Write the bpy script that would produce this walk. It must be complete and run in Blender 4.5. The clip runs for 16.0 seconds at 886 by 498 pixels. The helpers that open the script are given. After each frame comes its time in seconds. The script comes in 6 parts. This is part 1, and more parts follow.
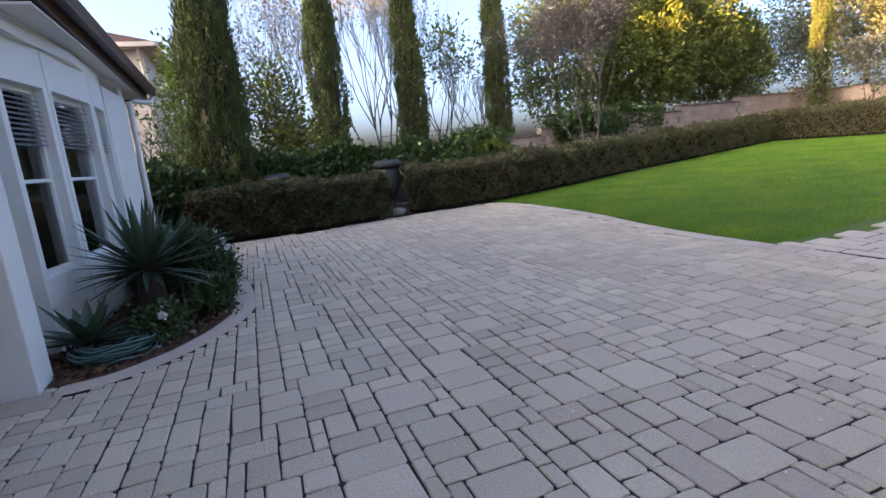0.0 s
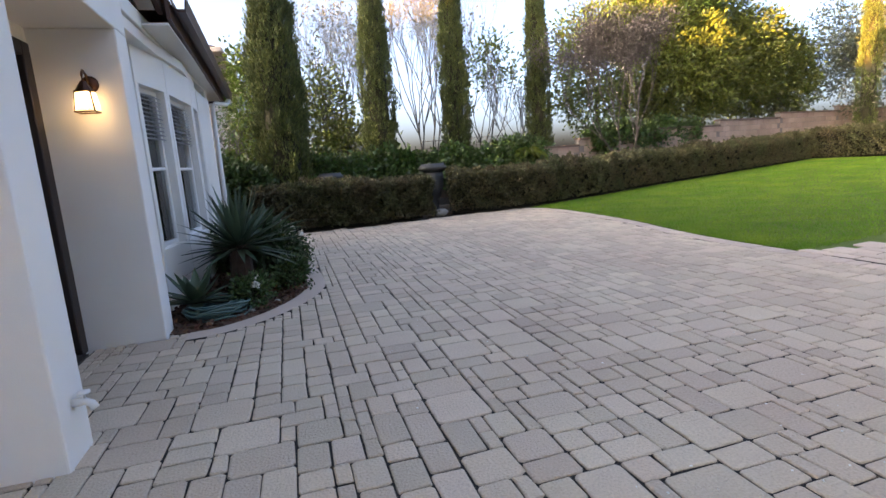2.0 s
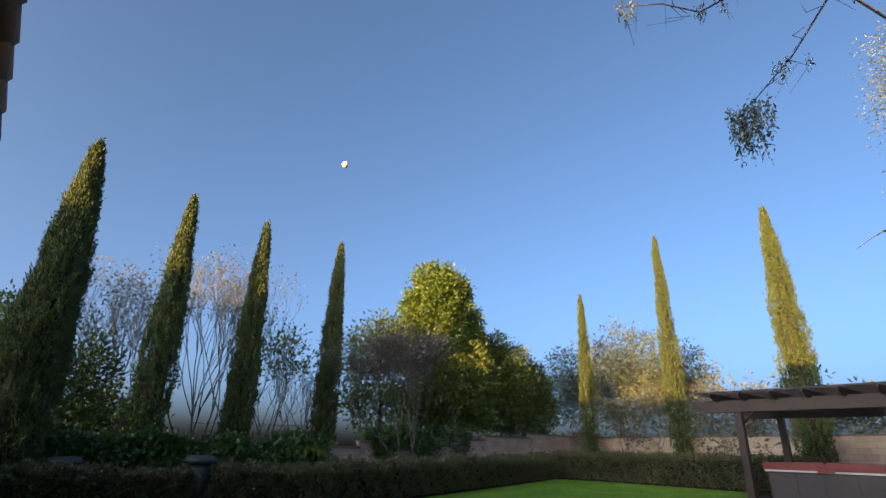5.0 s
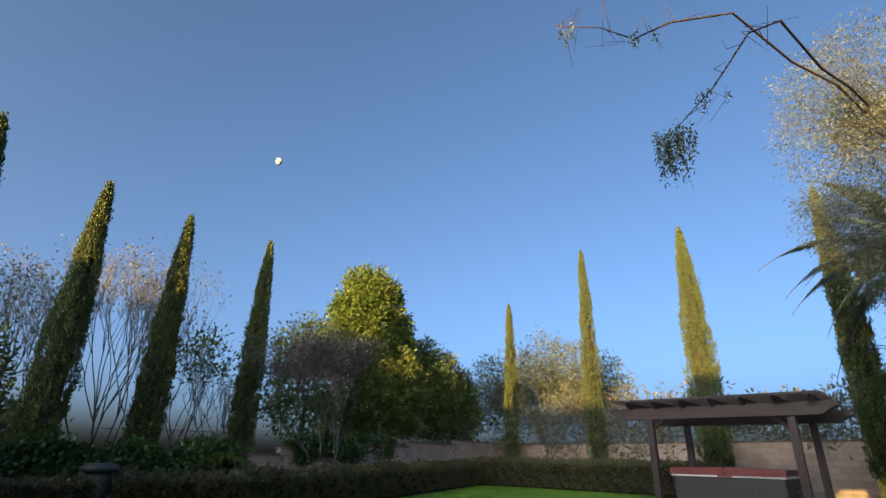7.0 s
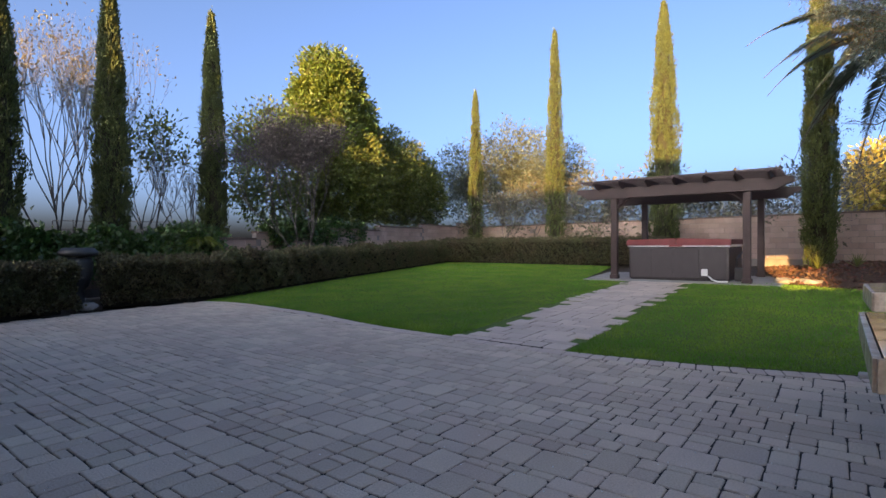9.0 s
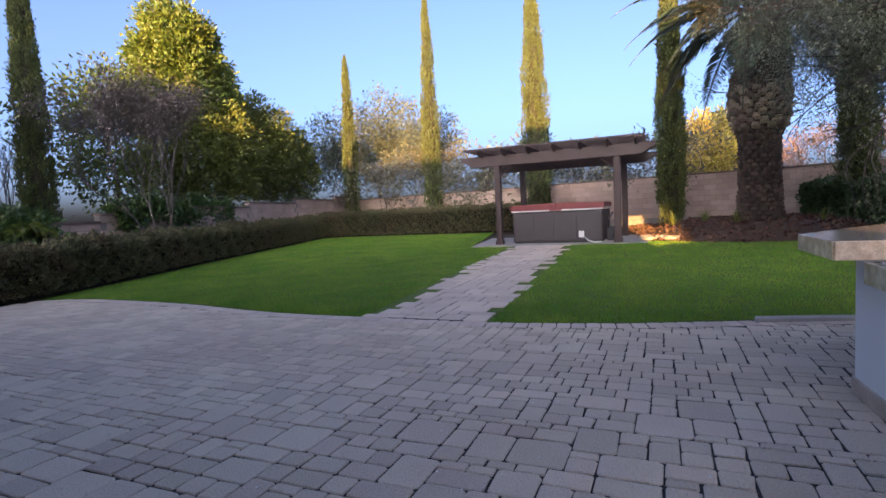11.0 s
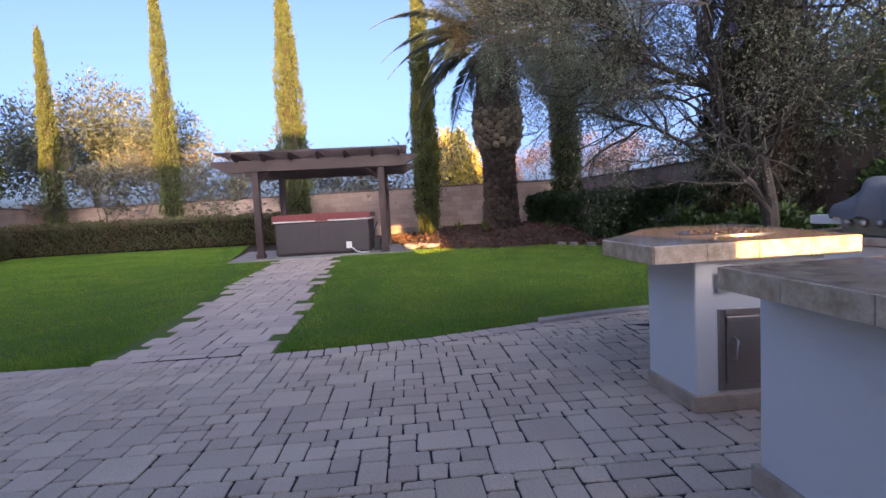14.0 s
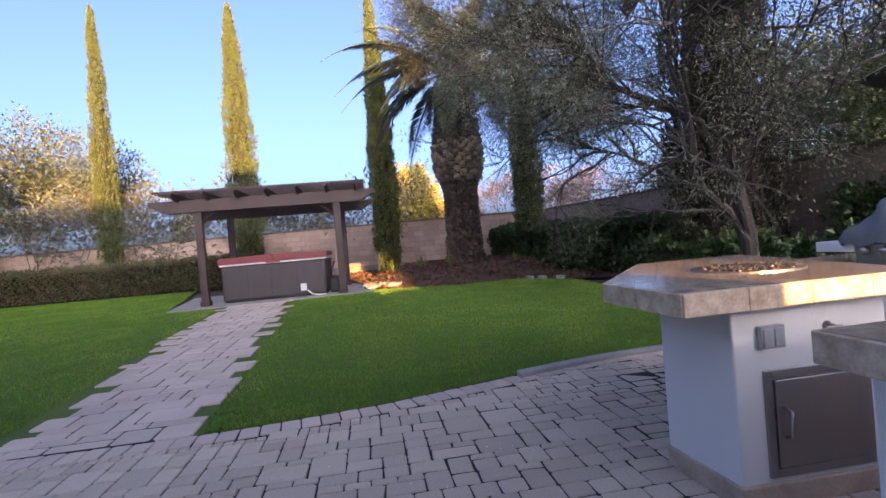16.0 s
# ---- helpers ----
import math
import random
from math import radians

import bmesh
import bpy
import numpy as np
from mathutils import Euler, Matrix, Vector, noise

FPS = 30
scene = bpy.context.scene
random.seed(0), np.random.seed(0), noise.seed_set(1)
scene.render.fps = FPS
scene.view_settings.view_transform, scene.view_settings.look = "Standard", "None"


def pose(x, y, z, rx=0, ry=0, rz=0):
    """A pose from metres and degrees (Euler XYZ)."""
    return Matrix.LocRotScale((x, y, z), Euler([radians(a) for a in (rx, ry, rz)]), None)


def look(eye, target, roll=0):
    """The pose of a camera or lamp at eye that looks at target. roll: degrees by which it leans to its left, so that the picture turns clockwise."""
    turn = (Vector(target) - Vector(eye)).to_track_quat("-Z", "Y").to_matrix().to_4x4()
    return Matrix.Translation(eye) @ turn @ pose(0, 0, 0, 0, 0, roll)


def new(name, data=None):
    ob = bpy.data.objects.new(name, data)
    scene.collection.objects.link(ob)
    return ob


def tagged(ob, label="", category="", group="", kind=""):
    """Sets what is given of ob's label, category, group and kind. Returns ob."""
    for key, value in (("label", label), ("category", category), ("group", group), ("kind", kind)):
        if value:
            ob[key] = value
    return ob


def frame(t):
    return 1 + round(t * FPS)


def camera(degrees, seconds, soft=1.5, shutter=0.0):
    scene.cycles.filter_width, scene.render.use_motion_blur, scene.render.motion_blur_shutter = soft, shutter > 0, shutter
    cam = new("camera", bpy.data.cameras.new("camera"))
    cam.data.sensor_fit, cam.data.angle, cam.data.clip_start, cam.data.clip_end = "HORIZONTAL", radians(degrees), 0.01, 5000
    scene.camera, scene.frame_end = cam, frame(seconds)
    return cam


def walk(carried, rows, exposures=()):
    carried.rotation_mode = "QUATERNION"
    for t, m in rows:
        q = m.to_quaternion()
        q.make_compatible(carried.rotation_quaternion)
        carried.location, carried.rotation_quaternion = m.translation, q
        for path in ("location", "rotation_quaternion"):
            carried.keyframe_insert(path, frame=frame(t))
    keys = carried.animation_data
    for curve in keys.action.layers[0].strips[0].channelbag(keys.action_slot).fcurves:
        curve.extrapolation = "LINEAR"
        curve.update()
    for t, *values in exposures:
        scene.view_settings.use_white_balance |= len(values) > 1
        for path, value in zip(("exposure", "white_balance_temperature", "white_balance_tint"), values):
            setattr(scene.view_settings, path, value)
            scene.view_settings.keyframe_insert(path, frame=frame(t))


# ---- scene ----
cam = camera(81.6, 16.0)
PATH = [
    (0, (0.358, 0.601, 1.265), (1.016, 2.452, 0.892), -6.0),
    (0.5, (0.162, 0.506, 1.234), (0.585, 2.42, 0.837), -6.2),
    (1, (0.112, 0.331, 1.239), (0.461, 2.259, 0.837), -5.9),
    (1.5, (0.061, 0.168, 1.259), (0.473, 2.088, 0.883), -5.1),
    (2, (-0.056, 0.011, 1.247), (0.493, 1.904, 0.909), -4.1),
    (2.5, (-0.15, -0.14, 1.268), (0.577, 1.7, 0.976), -2.9),
    (2.8, (-0.167, -0.252, 1.275), (0.656, 1.559, 1.065), -1.4),
    (3, (-0.176, -0.315, 1.279), (0.72, 1.468, 1.14), -0.7),
    (3.5, (-0.247, -0.409, 1.312), (0.812, 1.285, 1.41), 0.5),
    (4, (-0.395, -0.446, 1.359), (0.753, 1.152, 1.717), 0.8),
    (4.5, (-0.415, -0.548, 1.429), (0.75, 0.969, 2.013), 1.0),
    (4.7, (-0.411, -0.57, 1.443), (0.753, 0.915, 2.106), 1.1),
    (6.8, (-0.400, -0.530, 1.453), (0.929, 0.714, 2.282), 1.5),
    (7, (-0.395, -0.525, 1.438), (0.972, 0.726, 2.191), 1.2),
    (7.5, (-0.350, -0.455, 1.367), (1.101, 0.829, 1.867), 0.8),
    (8, (-0.450, -0.325, 1.320), (1.057, 0.969, 1.540), 0.3),
    (8.2, (-0.425, -0.255, 1.302), (1.086, 1.049, 1.432), 0.1),
    (10.3, (-0.234, 0.57, 1.234), (1.477, 1.593, 1.072), -2.1),
    (10.5, (-0.19, 0.61, 1.243), (1.551, 1.582, 1.088), -2.7),
    (11, (-0.156, 0.755, 1.239), (1.675, 1.545, 1.097), -2.8),
    (11.5, (-0.187, 0.901, 1.241), (1.715, 1.505, 1.105), -2.8),
    (12, (-0.158, 0.976, 1.238), (1.786, 1.426, 1.099), -2.5),
    (12.5, (-0.005, 1.074, 1.243), (1.967, 1.378, 1.104), -2.4),
    (13, (0.122, 1.122, 1.24), (2.111, 1.275, 1.095), -2.5),
    (13.5, (0.259, 1.204, 1.253), (2.254, 1.202, 1.106), -2.9),
    (14, (0.395, 1.272, 1.247), (2.385, 1.135, 1.097), -3.0),
    (14.5, (0.602, 1.276, 1.251), (2.582, 1.036, 1.112), -3.2),
    (15, (0.788, 1.24, 1.259), (2.762, 0.935, 1.148), -3.6),
    (15.5, (0.98, 1.238, 1.274), (2.952, 0.914, 1.199), -4.1),
    (16, (1.15, 1.196, 1.286), (3.128, 0.905, 1.259), -4.8),
]
EXPOSURES = [(0, 3.8, 7500, 11), (1.0, 4.0, 8300, 10), (2.5, 4.05, 8600, 12), (3.5, 3.3, 7100, 11), (4.0, 2.8, 6700, 7), (4.5, 2.45, 6300, 1), (7.0, 2.2, 6200, -2), (8.0, 2.4, 6450, 3), (8.2, 2.45, 6400, 5), (10.5, 2.85, 6400, 16), (12.5, 2.9, 6350, 19), (16, 2.98, 6300, 22)]
walk(cam, [(t, look(eye, target, roll)) for t, eye, target, roll in PATH], EXPOSURES)

# world and sun: a low evening sun behind the house
SUN_ELEVATION = radians(5.0)
SUN_WAY = Vector((1.0, 0.15, -math.tan(SUN_ELEVATION) * 1.011)).normalized()
world = bpy.data.worlds.new("world")
scene.world = world
world.use_nodes = True
sky = world.node_tree.nodes.new("ShaderNodeTexSky")
sky.sky_type = "NISHITA"
sky.sun_disc = False
sky.sun_elevation = SUN_ELEVATION
sky.sun_rotation = math.atan2(-SUN_WAY.x, -SUN_WAY.y)
sky.altitude, sky.air_density, sky.dust_density, sky.ozone_density = 300, 0.28, 7.5, 1.3
background = world.node_tree.nodes["Background"]
background.inputs["Strength"].default_value = 0.15
world.node_tree.links.new(sky.outputs["Color"], background.inputs["Color"])
sun_data = bpy.data.lights.new("sun", "SUN")
sun_data.energy, sun_data.angle, sun_data.color = 3.7, radians(0.6), (1.0, 0.58, 0.18)
sun = new("sun", sun_data)
sun.rotation_mode = "QUATERNION"
sun.rotation_quaternion = SUN_WAY.to_track_quat("-Z", "Y")


# ---- materials ----
def material(name, color, rough=0.8, metal=0.0, spots=None, scale=8.0, fine=60.0, bump=0.15, vary=0.0, spread=0.25, translucent=0.0, coat=0.0, emit=None):
    """A surface with two scales of variation; spots: second colour of the large stains; vary: brightness change from piece to piece."""
    m = bpy.data.materials.new(name)
    m.use_nodes = True
    n, link = m.node_tree.nodes, m.node_tree.links.new
    b = n["Principled BSDF"]
    tex = n.new("ShaderNodeTexCoord")
    big, small = n.new("ShaderNodeTexNoise"), n.new("ShaderNodeTexNoise")
    big.inputs["Scale"].default_value, small.inputs["Scale"].default_value = scale, fine
    big.inputs["Detail"].default_value, small.inputs["Detail"].default_value = 5, 3
    geo_pos = n.new("ShaderNodeNewGeometry")
    for t in (big, small):
        link(geo_pos.outputs["Position"], t.inputs["Vector"])
    ramp = n.new("ShaderNodeMapRange")
    ramp.inputs["From Min"].default_value, ramp.inputs["From Max"].default_value = 0.35, 0.7
    link(big.outputs["Fac"], ramp.inputs["Value"])
    mix = n.new("ShaderNodeMix")
    mix.data_type = "RGBA"
    link(ramp.outputs["Result"], mix.inputs["Factor"])
    mix.inputs["A"].default_value = (*color, 1)
    mix.inputs["B"].default_value = (*(spots or tuple(c * (1 - spread) for c in color)), 1)
    val = n.new("ShaderNodeMapRange")
    val.inputs["To Min"].default_value, val.inputs["To Max"].default_value = 1 - spread * 0.7, 1 + spread * 0.7
    link(small.outputs["Fac"], val.inputs["Value"])
    hsv = n.new("ShaderNodeHueSaturation")
    link(mix.outputs["Result"], hsv.inputs["Color"])
    last = val.outputs["Result"]
    if vary:
        info = n.new("ShaderNodeObjectInfo")
        add = n.new("ShaderNodeMath")
        link(geo_pos.outputs["Random Per Island"], add.inputs[0])
        link(info.outputs["Random"], add.inputs[1])
        fract = n.new("ShaderNodeMath")
        fract.operation = "FRACT"
        link(add.outputs[0], fract.inputs[0])
        span = n.new("ShaderNodeMapRange")
        span.inputs["To Min"].default_value, span.inputs["To Max"].default_value = 1 - vary, 1 + vary
        link(fract.outputs[0], span.inputs["Value"])
        mul = n.new("ShaderNodeMath")
        mul.operation = "MULTIPLY"
        link(span.outputs["Result"], mul.inputs[0])
        link(last, mul.inputs[1])
        last = mul.outputs[0]
        hue = n.new("ShaderNodeMapRange")
        hue.inputs["To Min"].default_value, hue.inputs["To Max"].default_value = 0.5 - vary * 0.05, 0.5 + vary * 0.05
        twist = n.new("ShaderNodeMath")
        twist.operation, twist.inputs[1].default_value = "MULTIPLY", 7.31
        link(fract.outputs[0], twist.inputs[0])
        again = n.new("ShaderNodeMath")
        again.operation = "FRACT"
        link(twist.outputs[0], again.inputs[0])
        link(again.outputs[0], hue.inputs["Value"])
        link(hue.outputs["Result"], hsv.inputs["Hue"])
    link(last, hsv.inputs["Value"])
    link(hsv.outputs["Color"], b.inputs["Base Color"])
    b.inputs["Roughness"].default_value, b.inputs["Metallic"].default_value = rough, metal
    b.inputs["Coat Weight"].default_value = coat
    if bump:
        bm_node = n.new("ShaderNodeBump")
        bm_node.inputs["Strength"].default_value, bm_node.inputs["Distance"].default_value = bump, 0.01
        link(small.outputs["Fac"], bm_node.inputs["Height"])
        link(bm_node.outputs["Normal"], b.inputs["Normal"])
    if emit:
        b.inputs["Emission Color"].default_value, b.inputs["Emission Strength"].default_value = (*emit[0], 1), emit[1]
    if translucent:
        tr, sh = n.new("ShaderNodeBsdfTranslucent"), n.new("ShaderNodeMixShader")
        link(hsv.outputs["Color"], tr.inputs["Color"])
        sh.inputs[0].default_value = translucent
        link(b.outputs[0], sh.inputs[1])
        link(tr.outputs[0], sh.inputs[2])
        link(sh.outputs[0], n["Material Output"].inputs["Surface"])
    return m


M = dict(
    paver=material("paver", (0.60, 0.50, 0.385), 0.88, spots=(0.53, 0.42, 0.325), scale=0.9, fine=85, bump=1.0, vary=0.13, spread=0.34),
    border=material("border_paver", (0.60, 0.485, 0.395), 0.88, spots=(0.52, 0.415, 0.34), scale=1.5, fine=140, bump=0.4, vary=0.1, spread=0.2),
    flag=material("flagstone", (0.60, 0.49, 0.40), 0.88, spots=(0.52, 0.42, 0.345), scale=1.5, fine=110, bump=0.5, vary=0.1, spread=0.2),
    joint=material("joint_sand", (0.03, 0.026, 0.024), 0.95, scale=6, fine=200, bump=0.3),
    soil=material("soil", (0.07, 0.05, 0.035), 0.95, scale=2, fine=60, bump=0.5),
    dry=material("dry_field", (0.36, 0.25, 0.12), 0.95, spots=(0.24, 0.19, 0.09), scale=0.05, fine=2, bump=0),
    mulch=material("bark_mulch", (0.115, 0.055, 0.035), 0.9, scale=12, fine=90, bump=1.0, vary=0.5, spread=0.4),
    turf=material("turf", (0.07, 0.12, 0.010), 0.9, spots=(0.095, 0.14, 0.012), scale=0.7, fine=120, bump=1.0, spread=0.3),
    blade=material("grass_blade", (0.095, 0.235, 0.012), 0.6, spots=(0.20, 0.31, 0.024), scale=1.3, fine=5, bump=0, vary=0.18, spread=0.25, translucent=0.25),
    concrete=material("concrete", (0.36, 0.33, 0.30), 0.85, scale=3, fine=80, bump=0.3),
    stucco=material("white_stucco", (0.78, 0.77, 0.74), 0.85, spots=(0.72, 0.71, 0.68), scale=1.2, fine=220, bump=0.35, spread=0.05),
    cream=material("cream_stucco", (0.62, 0.52, 0.45), 0.9, scale=1, fine=80, bump=0.2, spread=0.08),
    trimw=material("white_trim", (0.78, 0.78, 0.76), 0.5, scale=2, fine=60, bump=0.05, spread=0.05),
    eave=material("brown_fascia", (0.085, 0.042, 0.030), 0.45, scale=2, fine=40, bump=0.1, spread=0.2),
    rooftile=material("clay_roof_tile", (0.30, 0.15, 0.10), 0.85, spots=(0.22, 0.15, 0.12), scale=2, fine=60, bump=0.3, vary=0.3),
    doorwood=material("dark_door_paint", (0.018, 0.011, 0.010), 0.55, scale=3, fine=50, bump=0.1),
    blockm=material("slump_block", (0.42, 0.31, 0.25), 0.92, spots=(0.32, 0.235, 0.19), scale=1.2, fine=60, bump=0.6, vary=0.14, spread=0.25),
    mortar=material("block_mortar", (0.24, 0.21, 0.19), 0.95, scale=4, fine=90, bump=0.3),
    capm=material("wall_cap", (0.16, 0.11, 0.085), 0.9, scale=2, fine=60, bump=0.4, vary=0.2),
    bark=material("grey_bark", (0.065, 0.052, 0.045), 0.95, scale=6, fine=50, bump=1.0, spread=0.4),
    darkbark=material("dark_bark", (0.06, 0.038, 0.028), 0.95, scale=5, fine=40, bump=1.0, spread=0.4),
    twig=material("pale_twig", (0.125, 0.112, 0.10), 0.9, scale=4, fine=30, bump=0.2),
    purple_twig=material("purple_brown_twig", (0.095, 0.078, 0.074), 0.9, scale=4, fine=30, bump=0, vary=0.3),
    cypress=material("cypress_foliage", (0.080, 0.098, 0.022), 0.8, spots=(0.058, 0.075, 0.02), scale=1.5, fine=12, bump=0, vary=0.4, spread=0.3, translucent=0.15),
    # dark colour that carries the shade deep in the cypresses
    cypress_core=material("cypress_inner_shade", (0.030, 0.028, 0.012), 0.95, scale=3, fine=30, bump=0.8),
    cypress_dead=material("dark_dry_foliage", (0.055, 0.045, 0.028), 0.9, spots=(0.04, 0.035, 0.02), scale=1.5, fine=12, bump=0, vary=0.5, translucent=0.1),
    hedgeleaf=material("hedge_leaf", (0.082, 0.090, 0.036), 0.6, spots=(0.115, 0.088, 0.045), scale=1.6, fine=9, bump=0, vary=0.5, translucent=0.15),
    southleaf=material("green_hedge_leaf", (0.045, 0.085, 0.022), 0.45, spots=(0.035, 0.065, 0.018), scale=1.6, fine=9, bump=0, vary=0.5, translucent=0.15),
    # near-black brown: the shade between hedge leaves is put into this colour
    core=material("hedge_inner_shade", (0.022, 0.018, 0.010), 0.95, scale=4, fine=30, bump=0.8),
    bright=material("bright_leaf", (0.12, 0.15, 0.018), 0.5, spots=(0.075, 0.12, 0.02), scale=0.7, fine=6, bump=0, vary=0.4, translucent=0.3),
    midleaf=material("mid_leaf", (0.12, 0.14, 0.022), 0.5, spots=(0.085, 0.11, 0.02), scale=0.8, fine=6, bump=0, vary=0.45, translucent=0.25),
    ivy=material("ivy_leaf", (0.045, 0.095, 0.018), 0.4, spots=(0.07, 0.11, 0.03), scale=1.5, fine=8, bump=0, vary=0.5, translucent=0.2),
    olive=material("grey_green_leaf", (0.115, 0.125, 0.075), 0.55, spots=(0.08, 0.095, 0.055), scale=1, fine=8, bump=0, vary=0.45, translucent=0.25),
    # brown leaf with low sunshine mixed into its colour
    suntint_leaf=material("brownish_suntint_leaf", (0.19, 0.145, 0.065), 0.7, spots=(0.11, 0.11, 0.045), scale=1, fine=8, bump=0, vary=0.45, translucent=0.3),
    airy=material("airy_grey_leaf", (0.18, 0.19, 0.14), 0.5, spots=(0.11, 0.13, 0.09), scale=1, fine=8, bump=0, vary=0.5, translucent=0.35),
    drygold=material("golden_leaf", (0.42, 0.34, 0.08), 0.7, spots=(0.32, 0.27, 0.06), scale=1, fine=8, bump=0, vary=0.4, translucent=0.3),
    redtwig=material("russet_twig", (0.26, 0.15, 0.10), 0.8, scale=1, fine=8, bump=0, vary=0.3),
    pale=material("pale_leaf", (0.14, 0.13, 0.08), 0.6, scale=1, fine=8, bump=0, vary=0.4, translucent=0.3),
    frond=material("palm_frond", (0.12, 0.155, 0.09), 0.5, scale=2, fine=20, bump=0, vary=0.35, translucent=0.2),
    boots=material("palm_boot", (0.085, 0.058, 0.042), 0.9, scale=6, fine=60, bump=0.8, vary=0.4, spread=0.4),
    bootcut=material("cut_boot_face", (0.24, 0.18, 0.13), 0.9, scale=8, fine=60, bump=0.5, vary=0.55),
    agave=material("agave_leaf", (0.05, 0.088, 0.05), 0.45, scale=3, fine=30, bump=0.05, vary=0.25),
    sago=material("sago_leaf", (0.035, 0.075, 0.028), 0.4, scale=3, fine=30, bump=0, vary=0.3),
    petal=material("white_petal", (0.82, 0.82, 0.78), 0.6, scale=3, fine=30, bump=0, spread=0.05, translucent=0.2),
    hose=material("green_hose", (0.06, 0.13, 0.12), 0.35, scale=5, fine=60, bump=0.1),
    timber=material("dark_stained_timber", (0.045, 0.024, 0.022), 0.6, scale=3, fine=40, bump=0.4, spread=0.3),
    tub=material("tub_cabinet", (0.045, 0.036, 0.038), 0.55, scale=4, fine=60, bump=0.2, spread=0.15),
    vinyl=material("maroon_vinyl", (0.20, 0.035, 0.035), 0.45, scale=4, fine=60, bump=0.2),
    shell=material("white_shell", (0.75, 0.75, 0.74), 0.3, scale=2, fine=40, bump=0, spread=0.04),
    granite=material("granite_tile", (0.52, 0.42, 0.32), 0.05, spots=(0.34, 0.25, 0.18), scale=9, fine=160, bump=0.02, spread=0.35, vary=0.06),
    rough_granite=material("split_granite", (0.66, 0.53, 0.38), 0.25, spots=(0.42, 0.30, 0.19), scale=16, fine=70, bump=0.3, spread=0.4, vary=0.08),
    travertine=material("travertine_base", (0.52, 0.41, 0.31), 0.5, spots=(0.34, 0.26, 0.19), scale=6, fine=60, bump=0.4, vary=0.08),
    steel=material("brushed_steel", (0.42, 0.40, 0.38), 0.35, metal=1.0, scale=3, fine=200, bump=0.05, spread=0.12),
    plastic=material("grey_plastic", (0.30, 0.31, 0.32), 0.4, scale=5, fine=60, bump=0.02, spread=0.05),
    whiteplastic=material("white_plastic", (0.7, 0.7, 0.68), 0.4, scale=5, fine=60, bump=0.02, spread=0.05),
    black=material("black_iron", (0.02, 0.02, 0.02), 0.5, scale=5, fine=60, bump=0.2),
    stones=material("fire_stones", (0.05, 0.038, 0.03), 0.35, scale=12, fine=60, bump=0.3, vary=0.7),
    cloth=material("grey_cover_cloth", (0.17, 0.18, 0.19), 0.8, scale=4, fine=120, bump=0.3, spread=0.15),
    urn=material("dark_stone_urn", (0.035, 0.038, 0.04), 0.5, scale=6, fine=60, bump=0.4),
    rock=material("garden_rock", (0.30, 0.28, 0.25), 0.9, scale=8, fine=50, bump=0.8),
    bronze=material("bronze_lamp", (0.08, 0.035, 0.02), 0.4, metal=0.6, scale=5, fine=60, bump=0.1),
    bulb=material("lit_bulb", (1, 0.9, 0.7), 0.5, bump=0, emit=((1.0, 0.72, 0.38), 0.9)),
    blind=material("window_blind", (0.30, 0.31, 0.32), 0.6, scale=4, fine=60, bump=0, spread=0.05),
    screen=material("insect_screen", (0.028, 0.030, 0.034), 0.6, scale=4, fine=500, bump=0.1),
    # dark grey puts the low light indoors into the wall colour
    room=material("room_painted_dim", (0.12, 0.115, 0.11), 0.9, scale=1, fine=20, bump=0),
    balloon=material("pale_balloon", (0.85, 0.75, 0.5), 0.4, scale=3, fine=40, bump=0, spread=0.1),
    purple=material("lilac_flower", (0.20, 0.16, 0.45), 0.6, scale=3, fine=40, bump=0, vary=0.2),
)


def glass(name, tint, rough=0.02):
    m = bpy.data.materials.new(name)
    m.use_nodes = True
    n, link = m.node_tree.nodes, m.node_tree.links.new
    gl, tr, mixs, fr = n.new("ShaderNodeBsdfGlossy"), n.new("ShaderNodeBsdfTransparent"), n.new("ShaderNodeMixShader"), n.new("ShaderNodeFresnel")
    gl.inputs["Roughness"].default_value = rough
    gl.inputs["Color"].default_value = (1, 1, 1, 1)
    tr.inputs["Color"].default_value = (*tint, 1)
    fr.inputs["IOR"].default_value = 1.7
    link(fr.outputs[0], mixs.inputs[0])
    link(tr.outputs[0], mixs.inputs[1])
    link(gl.outputs[0], mixs.inputs[2])
    link(mixs.outputs[0], n["Material Output"].inputs["Surface"])
    return m


M["glass"] = glass("window_glass", (0.75, 0.8, 0.8))
M["lampglass"] = glass("lamp_glass", (0.95, 0.9, 0.8), 0.35)

# ---- mesh helpers ----
rng = np.random.default_rng(7)
ORIGIN = {}


def thing(name, at, label, category, group="", kind=""):
    """An Empty at the base of a thing; its parts are made in world metres."""
    ob = new(name)
    ob.location = at
    ob.empty_display_size = 0.1
    ORIGIN[ob] = Vector(at)
    return tagged(ob, label, category, group, kind)


def place(name, mesh, mat, parent=None, label="", kind="", category="", group=""):
    o = ORIGIN.get(parent, Vector((0, 0, 0)))
    if parent is not None:
        mesh.transform(Matrix.Translation(-o))
    mesh.materials.append(M[mat])
    ob = new(name, mesh)
    ob.parent = parent
    if parent is not None:
        ORIGIN[ob] = o
    return tagged(ob, label, category, group, kind)


def part(name, bm, mat, parent=None, label="", kind="", category="", group="", smooth=False):
    mesh = bpy.data.meshes.new(name)
    bm.to_mesh(mesh)
    bm.free()
    if smooth:
        mesh.polygons.foreach_set("use_smooth", [True] * len(mesh.polygons))
    return place(name, mesh, mat, parent, label, kind, category, group)


